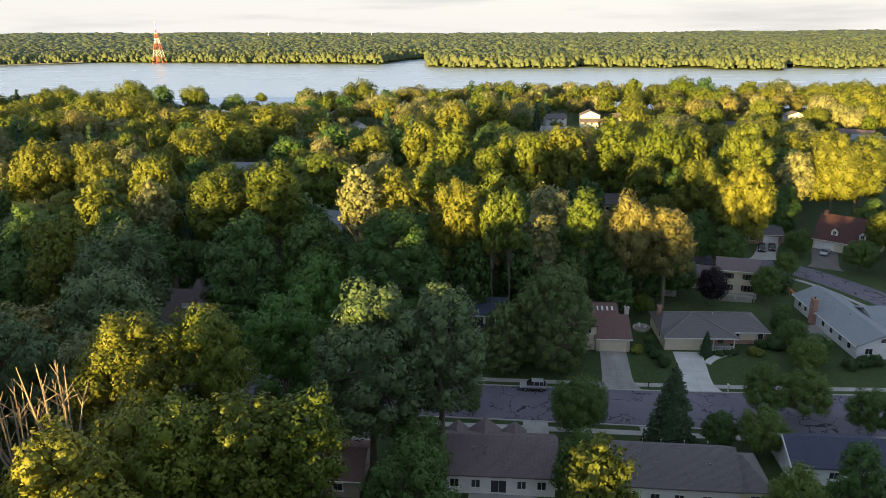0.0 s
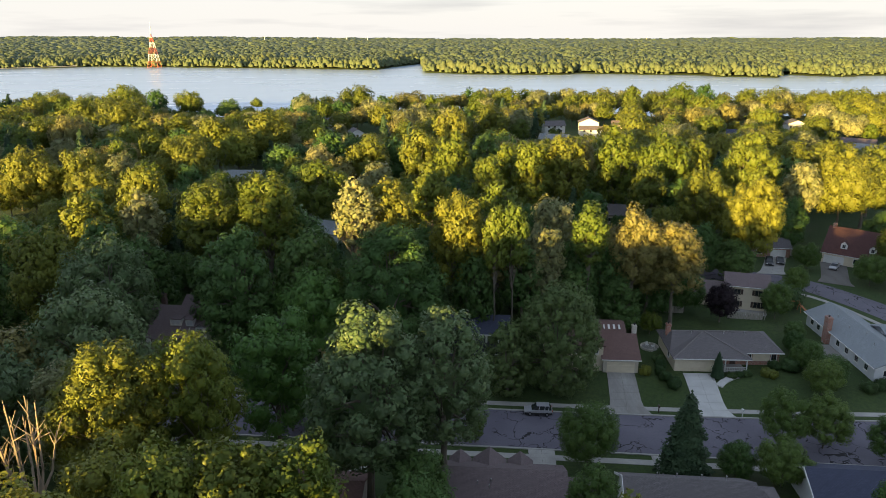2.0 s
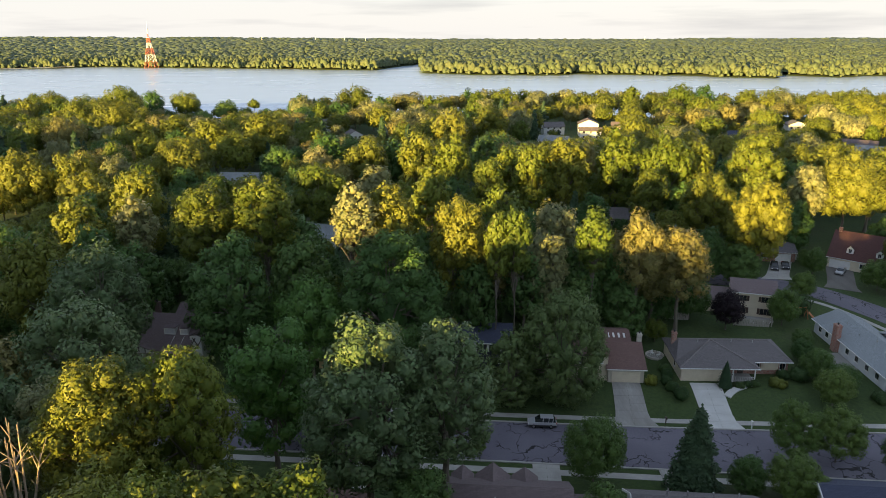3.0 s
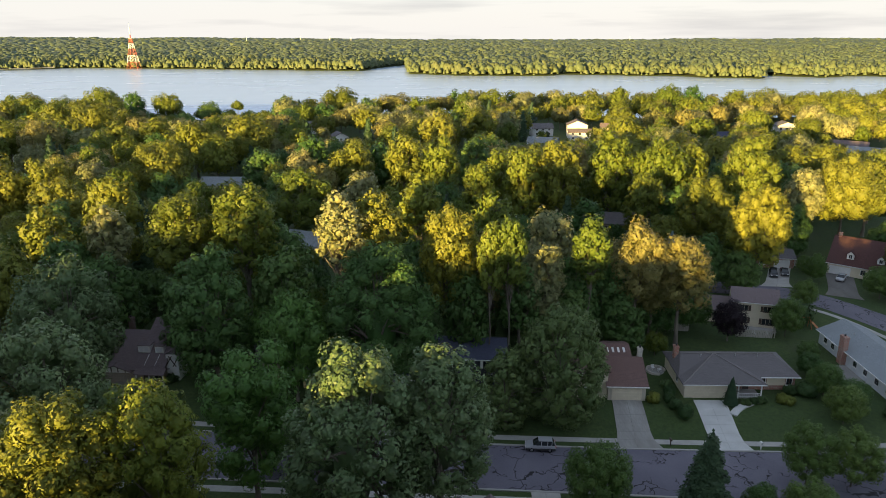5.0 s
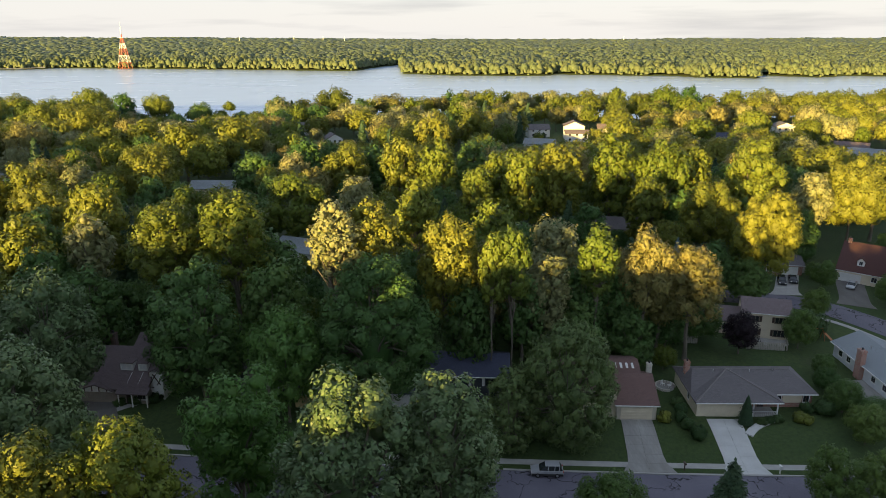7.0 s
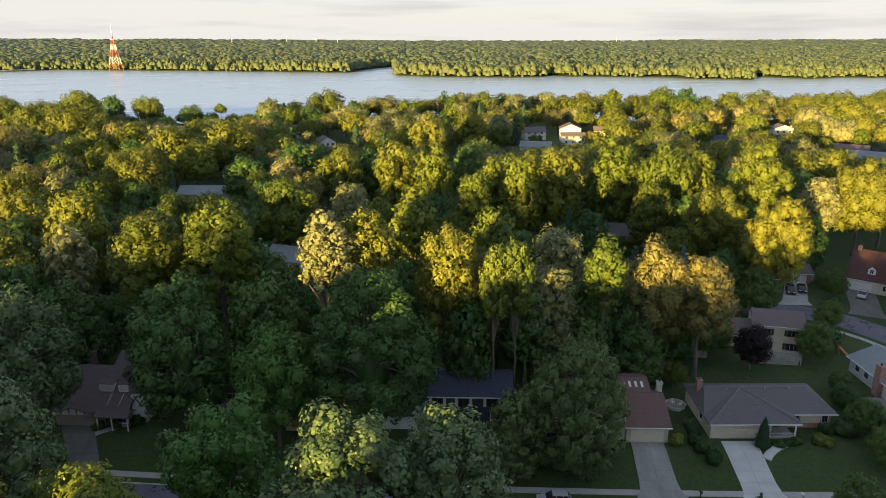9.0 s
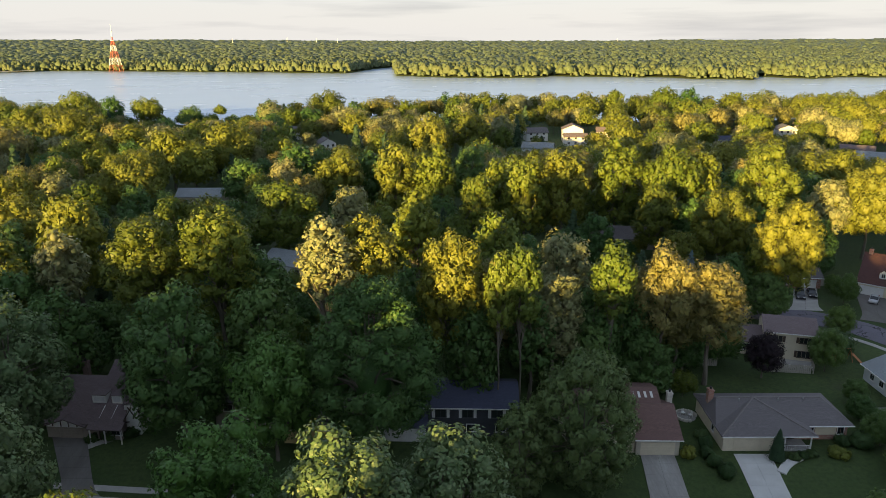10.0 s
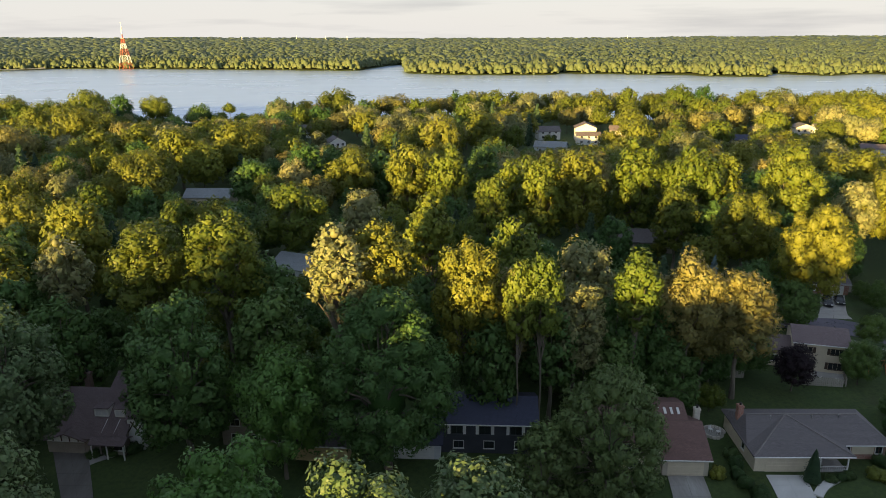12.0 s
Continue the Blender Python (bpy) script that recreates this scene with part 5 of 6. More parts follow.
tree("maple", 97.2, 218.2, 29.1, 9.9, "broad tree with yellow sunlit leaves", "near")
tree("honey_locust", 78.3, 171.4, 25.5, 7.6, "bright yellow sunlit tree by a driveway", "hero")
tree("silver_maple", 107.2, 206.0, 23.6, 6.0, "tall tree with creamy sunlit leaves", "mid")
tree("oak", 119.6, 207.0, 26.2, 9.8, "great golden sunlit tree behind a house", "near")
tree("oak", 131.0, 214.0, 24.4, 9.0, "golden sunlit tree beside others", "near")
tree("oak", 141.0, 228.0, 24.0, 9.0, "golden sunlit tree beside others", "mid")
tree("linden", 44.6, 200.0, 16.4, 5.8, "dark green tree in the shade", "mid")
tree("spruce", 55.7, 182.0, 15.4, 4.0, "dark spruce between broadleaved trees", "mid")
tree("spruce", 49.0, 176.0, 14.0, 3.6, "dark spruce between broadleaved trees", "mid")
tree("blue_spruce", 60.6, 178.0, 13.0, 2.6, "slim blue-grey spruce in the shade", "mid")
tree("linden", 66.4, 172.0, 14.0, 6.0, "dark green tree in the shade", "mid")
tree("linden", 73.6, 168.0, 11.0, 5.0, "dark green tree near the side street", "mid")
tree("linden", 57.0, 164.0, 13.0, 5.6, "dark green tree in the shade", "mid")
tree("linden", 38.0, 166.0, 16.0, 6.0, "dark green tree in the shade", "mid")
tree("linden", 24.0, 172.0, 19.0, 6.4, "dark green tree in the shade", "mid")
tree("plum", 60.4, 142.8, 8.6, 3.6, "dark purple-leaved tree by a wooden fence", "near")
tree("garden_maple", 72.8, 144.4, 8.6, 3.7, "green garden tree beside a cream house", "near")
tree("shrub", 78.6, 150.6, 5.0, 3.0, "large green shrub on a lawn", "mid")
tree("garden_maple", 84.0, 158.6, 7.0, 3.2, "small green tree by the side street", "mid")
tree("garden_maple", 95.6, 176.0, 7.0, 3.4, "small green tree between two driveways", "mid")
tree("garden_maple", 104.6, 164.0, 8.0, 4.4, "small green tree before a red-roofed house", "mid")
tree("garden_maple", 112.0, 158.0, 9.0, 4.6, "small green tree by the side street", "mid")
tree("linden", 27.0, 134.5, 15.0, 4.4, "dark green tree behind a house", "mid")
tree("linden", 37.6, 137.4, 13.0, 4.8, "dark green tree behind a house", "mid")
tree("linden", 47.6, 146.6, 11.0, 4.6, "dark green tree at the end of a garden", "mid")
tree("maple", 44.0, 137.0, 5.0, 2.6, "low green tree at the edge of a lawn", "mid")
tree("linden", 54.8, 148.6, 11.0, 4.4, "dark green tree at the end of a garden", "mid")
tree("linden", 8.2, 133.0, 21.0, 5.0, "dark green tree behind a blue-roofed house", "mid")
tree("linden", 17.6, 134.0, 21.4, 4.6, "dark green tree behind a blue-roofed house", "mid")
tree("linden", 28.6, 139.0, 20.4, 5.0, "dark green tree behind a house", "mid")
tree("linden", 35.6, 141.0, 19.0, 5.0, "dark green tree behind a house", "mid")
tree("cottonwood", 45.0, 144.0, 17.4, 6.4, "shaded tree below a sunlit crown", "mid")
tree("linden", -2.0, 152.0, 20.0, 6.4, "dark green tree in the shade", "mid")
tree("linden", 97.6, 193.0, 12.0, 5.0, "dark green tree behind two parked cars", "mid")
tree("linden", 101.0, 199.0, 14.0, 5.6, "dark green tree behind a red-roofed house", "mid")
tree("oak", 113.5, 171.0, 13.6, 4.6, "golden garden tree before a red-roofed house", "mid")
tree("linden", 122.0, 190.0, 12.0, 5.4, "dark green tree beside a red-roofed house", "mid")
tree("linden", 86.0, 190.0, 11.0, 4.4, "dark green tree beside a garage", "mid")
tree("garden_maple", 97.0, 183.0, 4.6, 2.2, "small green tree between two driveways", "mid")

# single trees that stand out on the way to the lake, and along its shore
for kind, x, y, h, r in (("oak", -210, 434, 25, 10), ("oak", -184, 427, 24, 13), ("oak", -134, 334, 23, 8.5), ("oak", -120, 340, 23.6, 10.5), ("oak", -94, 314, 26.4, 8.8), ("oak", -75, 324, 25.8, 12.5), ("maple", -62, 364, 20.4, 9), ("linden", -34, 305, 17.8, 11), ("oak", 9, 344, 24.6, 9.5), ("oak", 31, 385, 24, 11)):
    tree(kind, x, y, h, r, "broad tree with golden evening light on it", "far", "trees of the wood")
for kind, x, y, h, r in (("maple", -234, 552, 23.6, 14), ("linden", -210, 549, 21.6, 9), ("maple", -186, 551, 19.4, 12), ("linden", -156, 549, 14.2, 8.5), ("poplar", -134, 547, 15, 5), ("oak", -59, 552, 24.8, 15), ("cottonwood", -18, 552, 18, 14), ("oak", 6, 550, 14, 11), ("poplar", 33, 548, 19.4, 6), ("maple", 54, 551, 20.6, 12.5), ("silver_maple", 79, 550, 19.2, 11), ("oak", 112, 552, 15.2, 14), ("maple", 144, 529, 24.4, 8.5), ("oak", 160, 530, 19, 10), ("maple", 180, 531, 25.2, 12.5), ("linden", 197, 530, 24.4, 9.5), ("maple", 230, 528, 22.4, 7), ("oak", 254, 534, 19.4, 17), ("oak", 286, 533, 18, 15), ("oak", 312, 532, 20.4, 14), ("oak", 341, 533, 18.4, 15), ("oak", -285, 551, 19.8, 12), ("maple", -261, 551, 16.4, 13)):
    tree(kind, x, y, h, r, "tree of the lake shore, rising above others", "far", "trees of the lake shore")

for k in range(22):
    tree("linden" if k % 3 else "maple", -246 + 9 * k + 3 * math.sin(k * 5), 546 + 5 * math.sin(k * 3), 7.5 + 2 * math.sin(k * 7), 5.6, "low green tree of the lake shore", "distant", "trees of the lake shore")

# garden shrubs
for x, y, h, r in ((41.2, 117.5, 1.6, 1.1), (42.0, 115.2, 1.9, 1.2), (40.9, 119.6, 1.5, 1.0), (41.6, 121.8, 1.8, 1.1), (42.0, 124.5, 1.7, 1.0), (54.6, 118.6, 0.9, 0.9), (56.0, 118.8, 0.9, 0.9), (53.2, 118.2, 0.9, 0.9), (62.2, 121.6, 1.4, 1.2), (64.6, 120.6, 2.2, 1.6)):
    tree("shrub", x, y, h, r, "clipped dark green shrub by a house wall", "low", "garden shrubs", "shrub")
tree("spruce", 50.6, 118.4, 5.2, 1.7, "small dark conifer beside a garage", "low", "garden shrubs")
tree("gold_shrub", 38.3, 119.8, 1.5, 1.2, "yellow-green shrub beside a garage", "low", "garden shrubs", "shrub")
tree("gold_shrub", 60.0, 118.6, 1.3, 1.5, "yellow-green shrub in a front garden", "low", "garden shrubs", "shrub")
tree("linden", 67.6, 121.0, 6.2, 3.2, "dark green garden tree beside a house", "mid")
tree("linden", 69.6, 116.6, 5.4, 3.0, "dark green garden tree beside a house", "mid")
tree("garden_maple", 66.2, 112.6, 6.6, 3.4, "green garden tree on a front lawn", "mid")
tree("linden", 69.0, 128.0, 4.6, 2.6, "dark green garden tree beside a house", "mid")
tree("linden", 71.6, 133.5, 4.2, 2.4, "dark green garden shrub along a boundary", "mid")
tree("shrub", 74.6, 113.4, 1.6, 1.4, "clipped dark hedge before a house", "low", "garden shrubs", "shrub")
tree("shrub", 77.2, 114.0, 1.6, 1.4, "clipped dark hedge before a house", "low", "garden shrubs", "shrub")
tree("shrub", 79.8, 114.4, 1.6, 1.4, "clipped dark hedge before a house", "low", "garden shrubs", "shrub")
tree("shrub", -47.0, 129.4, 1.3, 1.2, "dark shrub by a house wall", "low", "garden shrubs", "shrub")
tree("shrub", -44.0, 130.0, 1.3, 1.2, "dark shrub by a house wall", "low", "garden shrubs", "shrub")
tree("shrub", -49.5, 128.8, 1.1, 1.0, "dark shrub by a house wall", "low", "garden shrubs", "shrub")

# scattered woods: towards the lake, to both sides; behind the viewer, unseen sun-blocking trees
HOUSE_SPOTS = [(34, 126, 11), (54, 126, 14), (82, 128, 16), (66, 151, 12), (108, 183, 12), (90, 190, 8), (-50, 137, 11), (-20, 131, 11), (5, 131, 13), (10, 84, 12), (-15, 84, 11), (34, 81, 12), (54, 84, 10), (90, 176, 9), (103, 176, 8), (92, 158, 9), (84, 160, 6), (58, 133, 13), (78, 140, 10), (-40, 122, 8), (44, 136, 12)] + FAR_HOUSES


def clear_of(x, y, r, tight=0.72):
    if kerb_near(x) - 7 < y < kerb_far(x) + 8:
        return False
    if 15 < x < 112 and abs(y - float(np.interp(x, (15, 60, 80, 90, 98, 104, 108), (182, 175, 171, 165, 149, 128, 110)))) < 8 + r * 0.4:
        return False
    if x > 88 and y < 168 and abs(x - float(np.interp(y, (100, 128, 149, 165), (108, 104, 98, 90)))) < 9:
        return False
    for hx, hy, hr in HOUSE_SPOTS:
        if math.hypot(x - hx, y - hy) < hr + r * 0.6:
            return False
    for px, py, pr in PLACED:
        if abs(px - x) < 20 and abs(py - y) < 20 and math.hypot(x - px, y - py) < (pr + r) * tight:
            return False
    return True


rng = random.Random(5)
KINDS = ("oak", "maple", "maple", "linden", "oak", "silver_maple", "cottonwood", "spruce")
# dark-leaved kinds, picked so their colour deepens the shade behind the houses
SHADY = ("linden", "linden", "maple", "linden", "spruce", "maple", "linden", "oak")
# yellower kinds whose leaf colour stands in for evening glow on the far woods
GLOW_KINDS = ("oak", "oak", "maple", "oak", "cottonwood", "maple", "silver_maple", "oak")
WORDS = {"oak": "olive-green tree among others of the wood", "maple": "leafy green tree among others of the wood", "linden": "dark green tree among others of the wood", "silver_maple": "grey-green tree with pale leaves in the wood", "cottonwood": "tall pale-leaved tree of the wood", "spruce": "dark spruce among broadleaved trees"}


def scatter(x0, x1, y0, y1, step, hlo, hhi, tier, limit=0.72, edge=None, tight=0.72):
    y = y0
    while y < y1:
        x = x0
        while x < x1:
            px, py = x + rng.uniform(-0.45, 0.45) * step, y + rng.uniform(-0.45, 0.45) * step
            kind = rng.choice(SHADY if 134 <= y0 < 250 else KINDS if px < 0.2 * py or py < 280 else GLOW_KINDS)
            h = rng.uniform(hlo, hhi)
            r = h * (rng.uniform(0.3, 0.44) if py < 250 else rng.uniform(0.38, 0.54))
            if kind == "spruce":
                r = h * 0.24
            if -0.385 * py < px < -0.19 * py and py > 380:
                h = min(h, 59 - (0.109 - 0.011 * rng.random() ** 2) * py - ground_z(px, py))
                r = min(r, h * 0.5)
            for hx, hy, half, low in OPEN_HOUSES:
                f = (py - 20) / (hy - 20)
                if 0.3 < f < 1 and abs(px - hx * f) < half * f + r * 0.6:
                    sight = 59.5 + (ground_z(hx, hy) + low - 59.5) * f
                    h = min(h, sight - ground_z(px, py))
                    r = min(r, h * 0.5)
            if 330 < py < 440 and abs((px - 95) - 0.65 * (py - 436)) < 13:
                h = min(h, 2.4 + 0.1 * (440 - py))
                r = min(r, h * 0.5)
            if h < 4.5:
                x += step
                continue
            if abs(px) < max(limit * py + 30, 0 if limit < 50 else 999) and (edge is None or py < edge(px) - 8) and clear_of(px, py, r, tight):
                tree(kind, px, py, h, r, WORDS[kind], tier, "trees of the wood")
            x += step
        y += step


# 'back' trees are unseen, added beside and behind the viewer to cut the sun
for x, y in ((-15, 3), (-7, -3), (0, 4), (7, -2)):
    tree("linden", x, y, 37.0, 11.0, WORDS["linden"], "back", "trees of the wood")
scatter(-124, -66, 50, 62, 10, 36, 38, "back", 99.0, None, 0.5)
for x, y in ((-50, 57), (-57, 55), (-46, 36)):
    tree("linden", x, y, 37.0, 4.6, WORDS["linden"], "back", "trees of the wood")
scatter(-178, -128, 84, 98, 11, 35, 37, "back", 99.0, None, 0.5)
scatter(-140, -62, 62, 134, 11, 21, 26, "mid", 2.0, None, 0.62)
scatter(-140, -100, -24, 28, 12, 42, 44, "back", 99.0, None, 0.55)
scatter(-190, -140, -24, 28, 13, 39, 41, "back", 99.0, None, 0.55)
scatter(-270, -190, -24, 28, 14, 43, 45, "back", 99.0, None, 0.55)
scatter(-98, -86, -40, 12, 11, 33, 35, "back", 99.0, None, 0.5)
scatter(-82, -68, -40, 12, 11, 31.5, 33, "back", 99.0, None, 0.5)
scatter(-66, -40, -46, -12, 11, 29, 31, "back", 99.0, None, 0.5)
# slim unseen trees, their heights set by where sunlight should reach
for x, y, h in ((-66, 2, 31.5), (-61, -2, 36), (-56, 3, 34.5), (-51, -1, 32.5), (-46, 2, 32), (-41, -2, 32)):
    tree("linden", x, y, h, 4.6, WORDS["linden"], "back", "trees of the wood")
scatter(-39, -30, -40, 12, 9, 27, 28, "back", 99.0, None, 0.5)
scatter(-29, -14, -70, 20, 11, 34, 36, "back", 99.0, None, 0.5)
scatter(-14, 90, -40, 10, 11, 37, 39, "back", 99.0, None, 0.5)
scatter(-76, 58, 134, 172, 6.5, 7, 11.5, "far", 0.6, None, 0.34)
# another unseen row, added to shade the woods on the far left
scatter(-262, -198, 205, 232, 12, 33, 35, "back", 99.0, None, 0.5)
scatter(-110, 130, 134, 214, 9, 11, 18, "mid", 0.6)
scatter(-140, 150, 214, 250, 10.5, 12, 19, "far", 0.6)
scatter(-230, 240, 250, 350, 12, 12, 23, "far", 0.6, None, 0.64)
scatter(-420, 420, 350, 600, 15.5, 11, 21, "distant", 0.64, near_shore, 0.62)


# ---- the wood across the lake, one uncountable mass ----
def far_wood(name, label, spots, material, sides=7, cuts=(0.45, 0.95, 1.5, 2.05)):
    dirs = [(math.sin(th) * math.cos(ph), math.sin(th) * math.sin(ph), math.cos(th)) for th in cuts for ph in [k * math.tau / sides + th for k in range(sides)]]
    verts, faces = [], []
    rr = np.random.default_rng(3)
    unit_v = np.array([(0, 0, 1.0)] + dirs)
    for x, y, z, r, h in spots:
        b = len(verts)
        s = rr.uniform(0.62, 1.22, (len(unit_v), 1))
        v = unit_v * s * np.array((r, r, h * 0.55)) + np.array((x, y, z + h * 0.5))
        verts += v.tolist()
        for k in range(sides):
            j = (k + 1) % sides
            faces.append((b, b + 1 + k, b + 1 + j))
            for ring in range(len(cuts) - 1):
                o = b + 1 + ring * sides
                faces.append((o + k, o + sides + k, o + sides + j, o + j))
    me = bpy.data.meshes.new(name)
    me.from_pydata(verts, [], faces)
    me.materials.append(material)
    me.shade_smooth()
    return tagged(new(name, me), label, "wood", kind="stuff")


rng = random.Random(9)
spots = []
y = 1030.0
while y < 1700:
    step = 6.2
    x = -1150.0
    while x < 1150:
        px, py = x + rng.uniform(-3.6, 3.6), y + rng.uniform(-3.6, 3.6)
        d = py - far_shore(px)
        if 3 < d < 95 and abs(px) < 0.72 * py:
            h = (rng.uniform(12, 20) if d > 14 else rng.uniform(6, 14)) * (1 + 0.3 * noise.noise((px / 45, py / 45, 1)))
            spots.append((px, py, ground_z(px, py) - 1, h * rng.uniform(0.28, 0.46), h * rng.uniform(0.75, 1.0)))
        x += step
    y += step
far_wood("lakeside_wood", "sunlit green wood along the far lake shore", spots, LEAF["woods"], 6, (0.5, 1.1, 1.8))
spots = []
y = 1150.0
while y < 4880:
    step = max(11.0, y / 105)
    x = -0.72 * y
    while x < 0.72 * y:
        px, py = x + rng.uniform(-0.45, 0.45) * step, y + rng.uniform(-0.45, 0.45) * step
        if py - far_shore(px) > 85:
            lift = 6 * noise.noise((px / 400, py / 700, 0)) + 4 * noise.noise((px / 90, py / 150, 3)) + (24 * ramp(-0.25, 0.6, -px / py) - 3) * ramp(2500, 4500, py)
            h = rng.uniform(13, 19)
            spots.append((px, py, ground_z(px, py) - 2 + lift, step * rng.uniform(0.55, 0.85), h))
        x += step
    y += step * 0.9
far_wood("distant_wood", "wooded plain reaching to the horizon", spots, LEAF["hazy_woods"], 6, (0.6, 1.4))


# ---- lattice tower on the far shore ----
def lattice_tower(x, y):
    t = thing("lattice_tower", x, y, ground_z(x, y), "tall red and white steel lattice tower by the lake", "tower")
    H, W0, W1 = 58.0, 10.2, 1.7
    lev = [0, 14, 27, 39, 49, H]

    def corner(k, z):
        w = W0 + (W1 - W0) * z / H
        return ((w, w), (-w, w), (-w, -w), (w, -w))[k]

    def member(name, p0, p1, rad, paint):
        bm = bmesh.new()
        rod(bm, p0, p1, rad, rad, 4)
        part(name, bm, paint, t)

    for i in range(len(lev) - 1):
        a, b = lev[i], lev[i + 1]
        paint = RED_PAINT if i % 2 == 0 else WHITE
        for k in range(4):
            j = (k + 1) % 4
            c0, c1, d0, d1 = corner(k, a), corner(k, b), corner(j, a), corner(j, b)
            member("leg", (*c0, a), (*c1, b), 0.48, paint)
            member("brace", (*c0, a), (*d1, b), 0.24, paint)
            member("brace", (*d0, a), (*c1, b), 0.24, paint)
            member("girt", (*c1, b), (*d1, b), 0.2, paint)
    bm = bmesh.new()
    rod(bm, (0, 0, H), (0, 0, H + 7), 1.1, 1.0, 8)
    part("mast_base", bm, RED_PAINT, t)
    bm = bmesh.new()
    rod(bm, (0, 0, H + 7), (0, 0, H + 20), 1.2, 1.0, 8)
    rod(bm, (0, 0, H + 20), (0, 0, H + 29), 0.3, 0.15, 6)
    part("antenna", bm, WHITE, t)
    part("platform", solid((-3.0, 3.0, -3.0, 3.0, H, H + 0.7)), WHITE, t)


lattice_tower(-543, far_shore(-543) - 3)
for x, y, hh in ((-930, 4000, 42), (-640, 4000, 44), (-490, 4050, 40), (-375, 4050, 38), (1180, 4100, 34)):
    m = thing("radio_mast", x, y, ground_z(x, y), "thin pale mast above the far wood", "mast", "far masts")
    bm = bmesh.new()
    rod(bm, (0, 0, 0), (0, 0, hh), 2.0, 1.2, 5)
    part("pole", bm, WHITE, m)
b = thing("waterworks_building", -960, 1345, ground_z(-960, 1360) + 2, "long beige building on the far shore", "building")
part("wall", body(-60, 60, 0, 20, 9), CREAM, b)
part("roof", gable_roof(-60, 60, 0, 20, 9, 12, 1.0), ROOF_PALE, b)


# ---- fences, cars and small things ----
def board_fence(x0, y0, x1, y1, h=1.6):
    n_boards = int(math.hypot(x1 - x0, y1 - y0) / 0.32)
    ang = math.degrees(math.atan2(y1 - y0, x1 - x0))
    f = thing("fence", x0, y0, ground_z(x0, y0), "weathered grey board fence around a back garden", "fence", "garden fences", ang)
    bm0 = solid((0.02, 0.29, -0.02, 0.02, 0, h))
    first = part("board", bm0, WOOD_FENCE, f)
    for k in range(1, n_boards):
        o = new("board", first.data)
        o.parent = f
        o.matrix_basis = pose(k * 0.32, 0, 0.03 * math.sin(k * 2.1))
    L = n_boards * 0.32
    for z in (0.35, h - 0.3):
        part("rail", solid((0, L, 0.02, 0.09, z, z + 0.09)), WOOD_FENCE, f)
    for k in range(int(L / 2.4) + 1):
        part("post", solid((k * 2.4, k * 2.4 + 0.1, 0.09, 0.19, -0.4, h + 0.1)), WOOD_FENCE, f)


board_fence(63.0, 144.9, 70.2, 143.6)
board_fence(48.2, 148.8, 54.8, 147.6)
board_fence(70.4, 143.6, 71.6, 146.6)


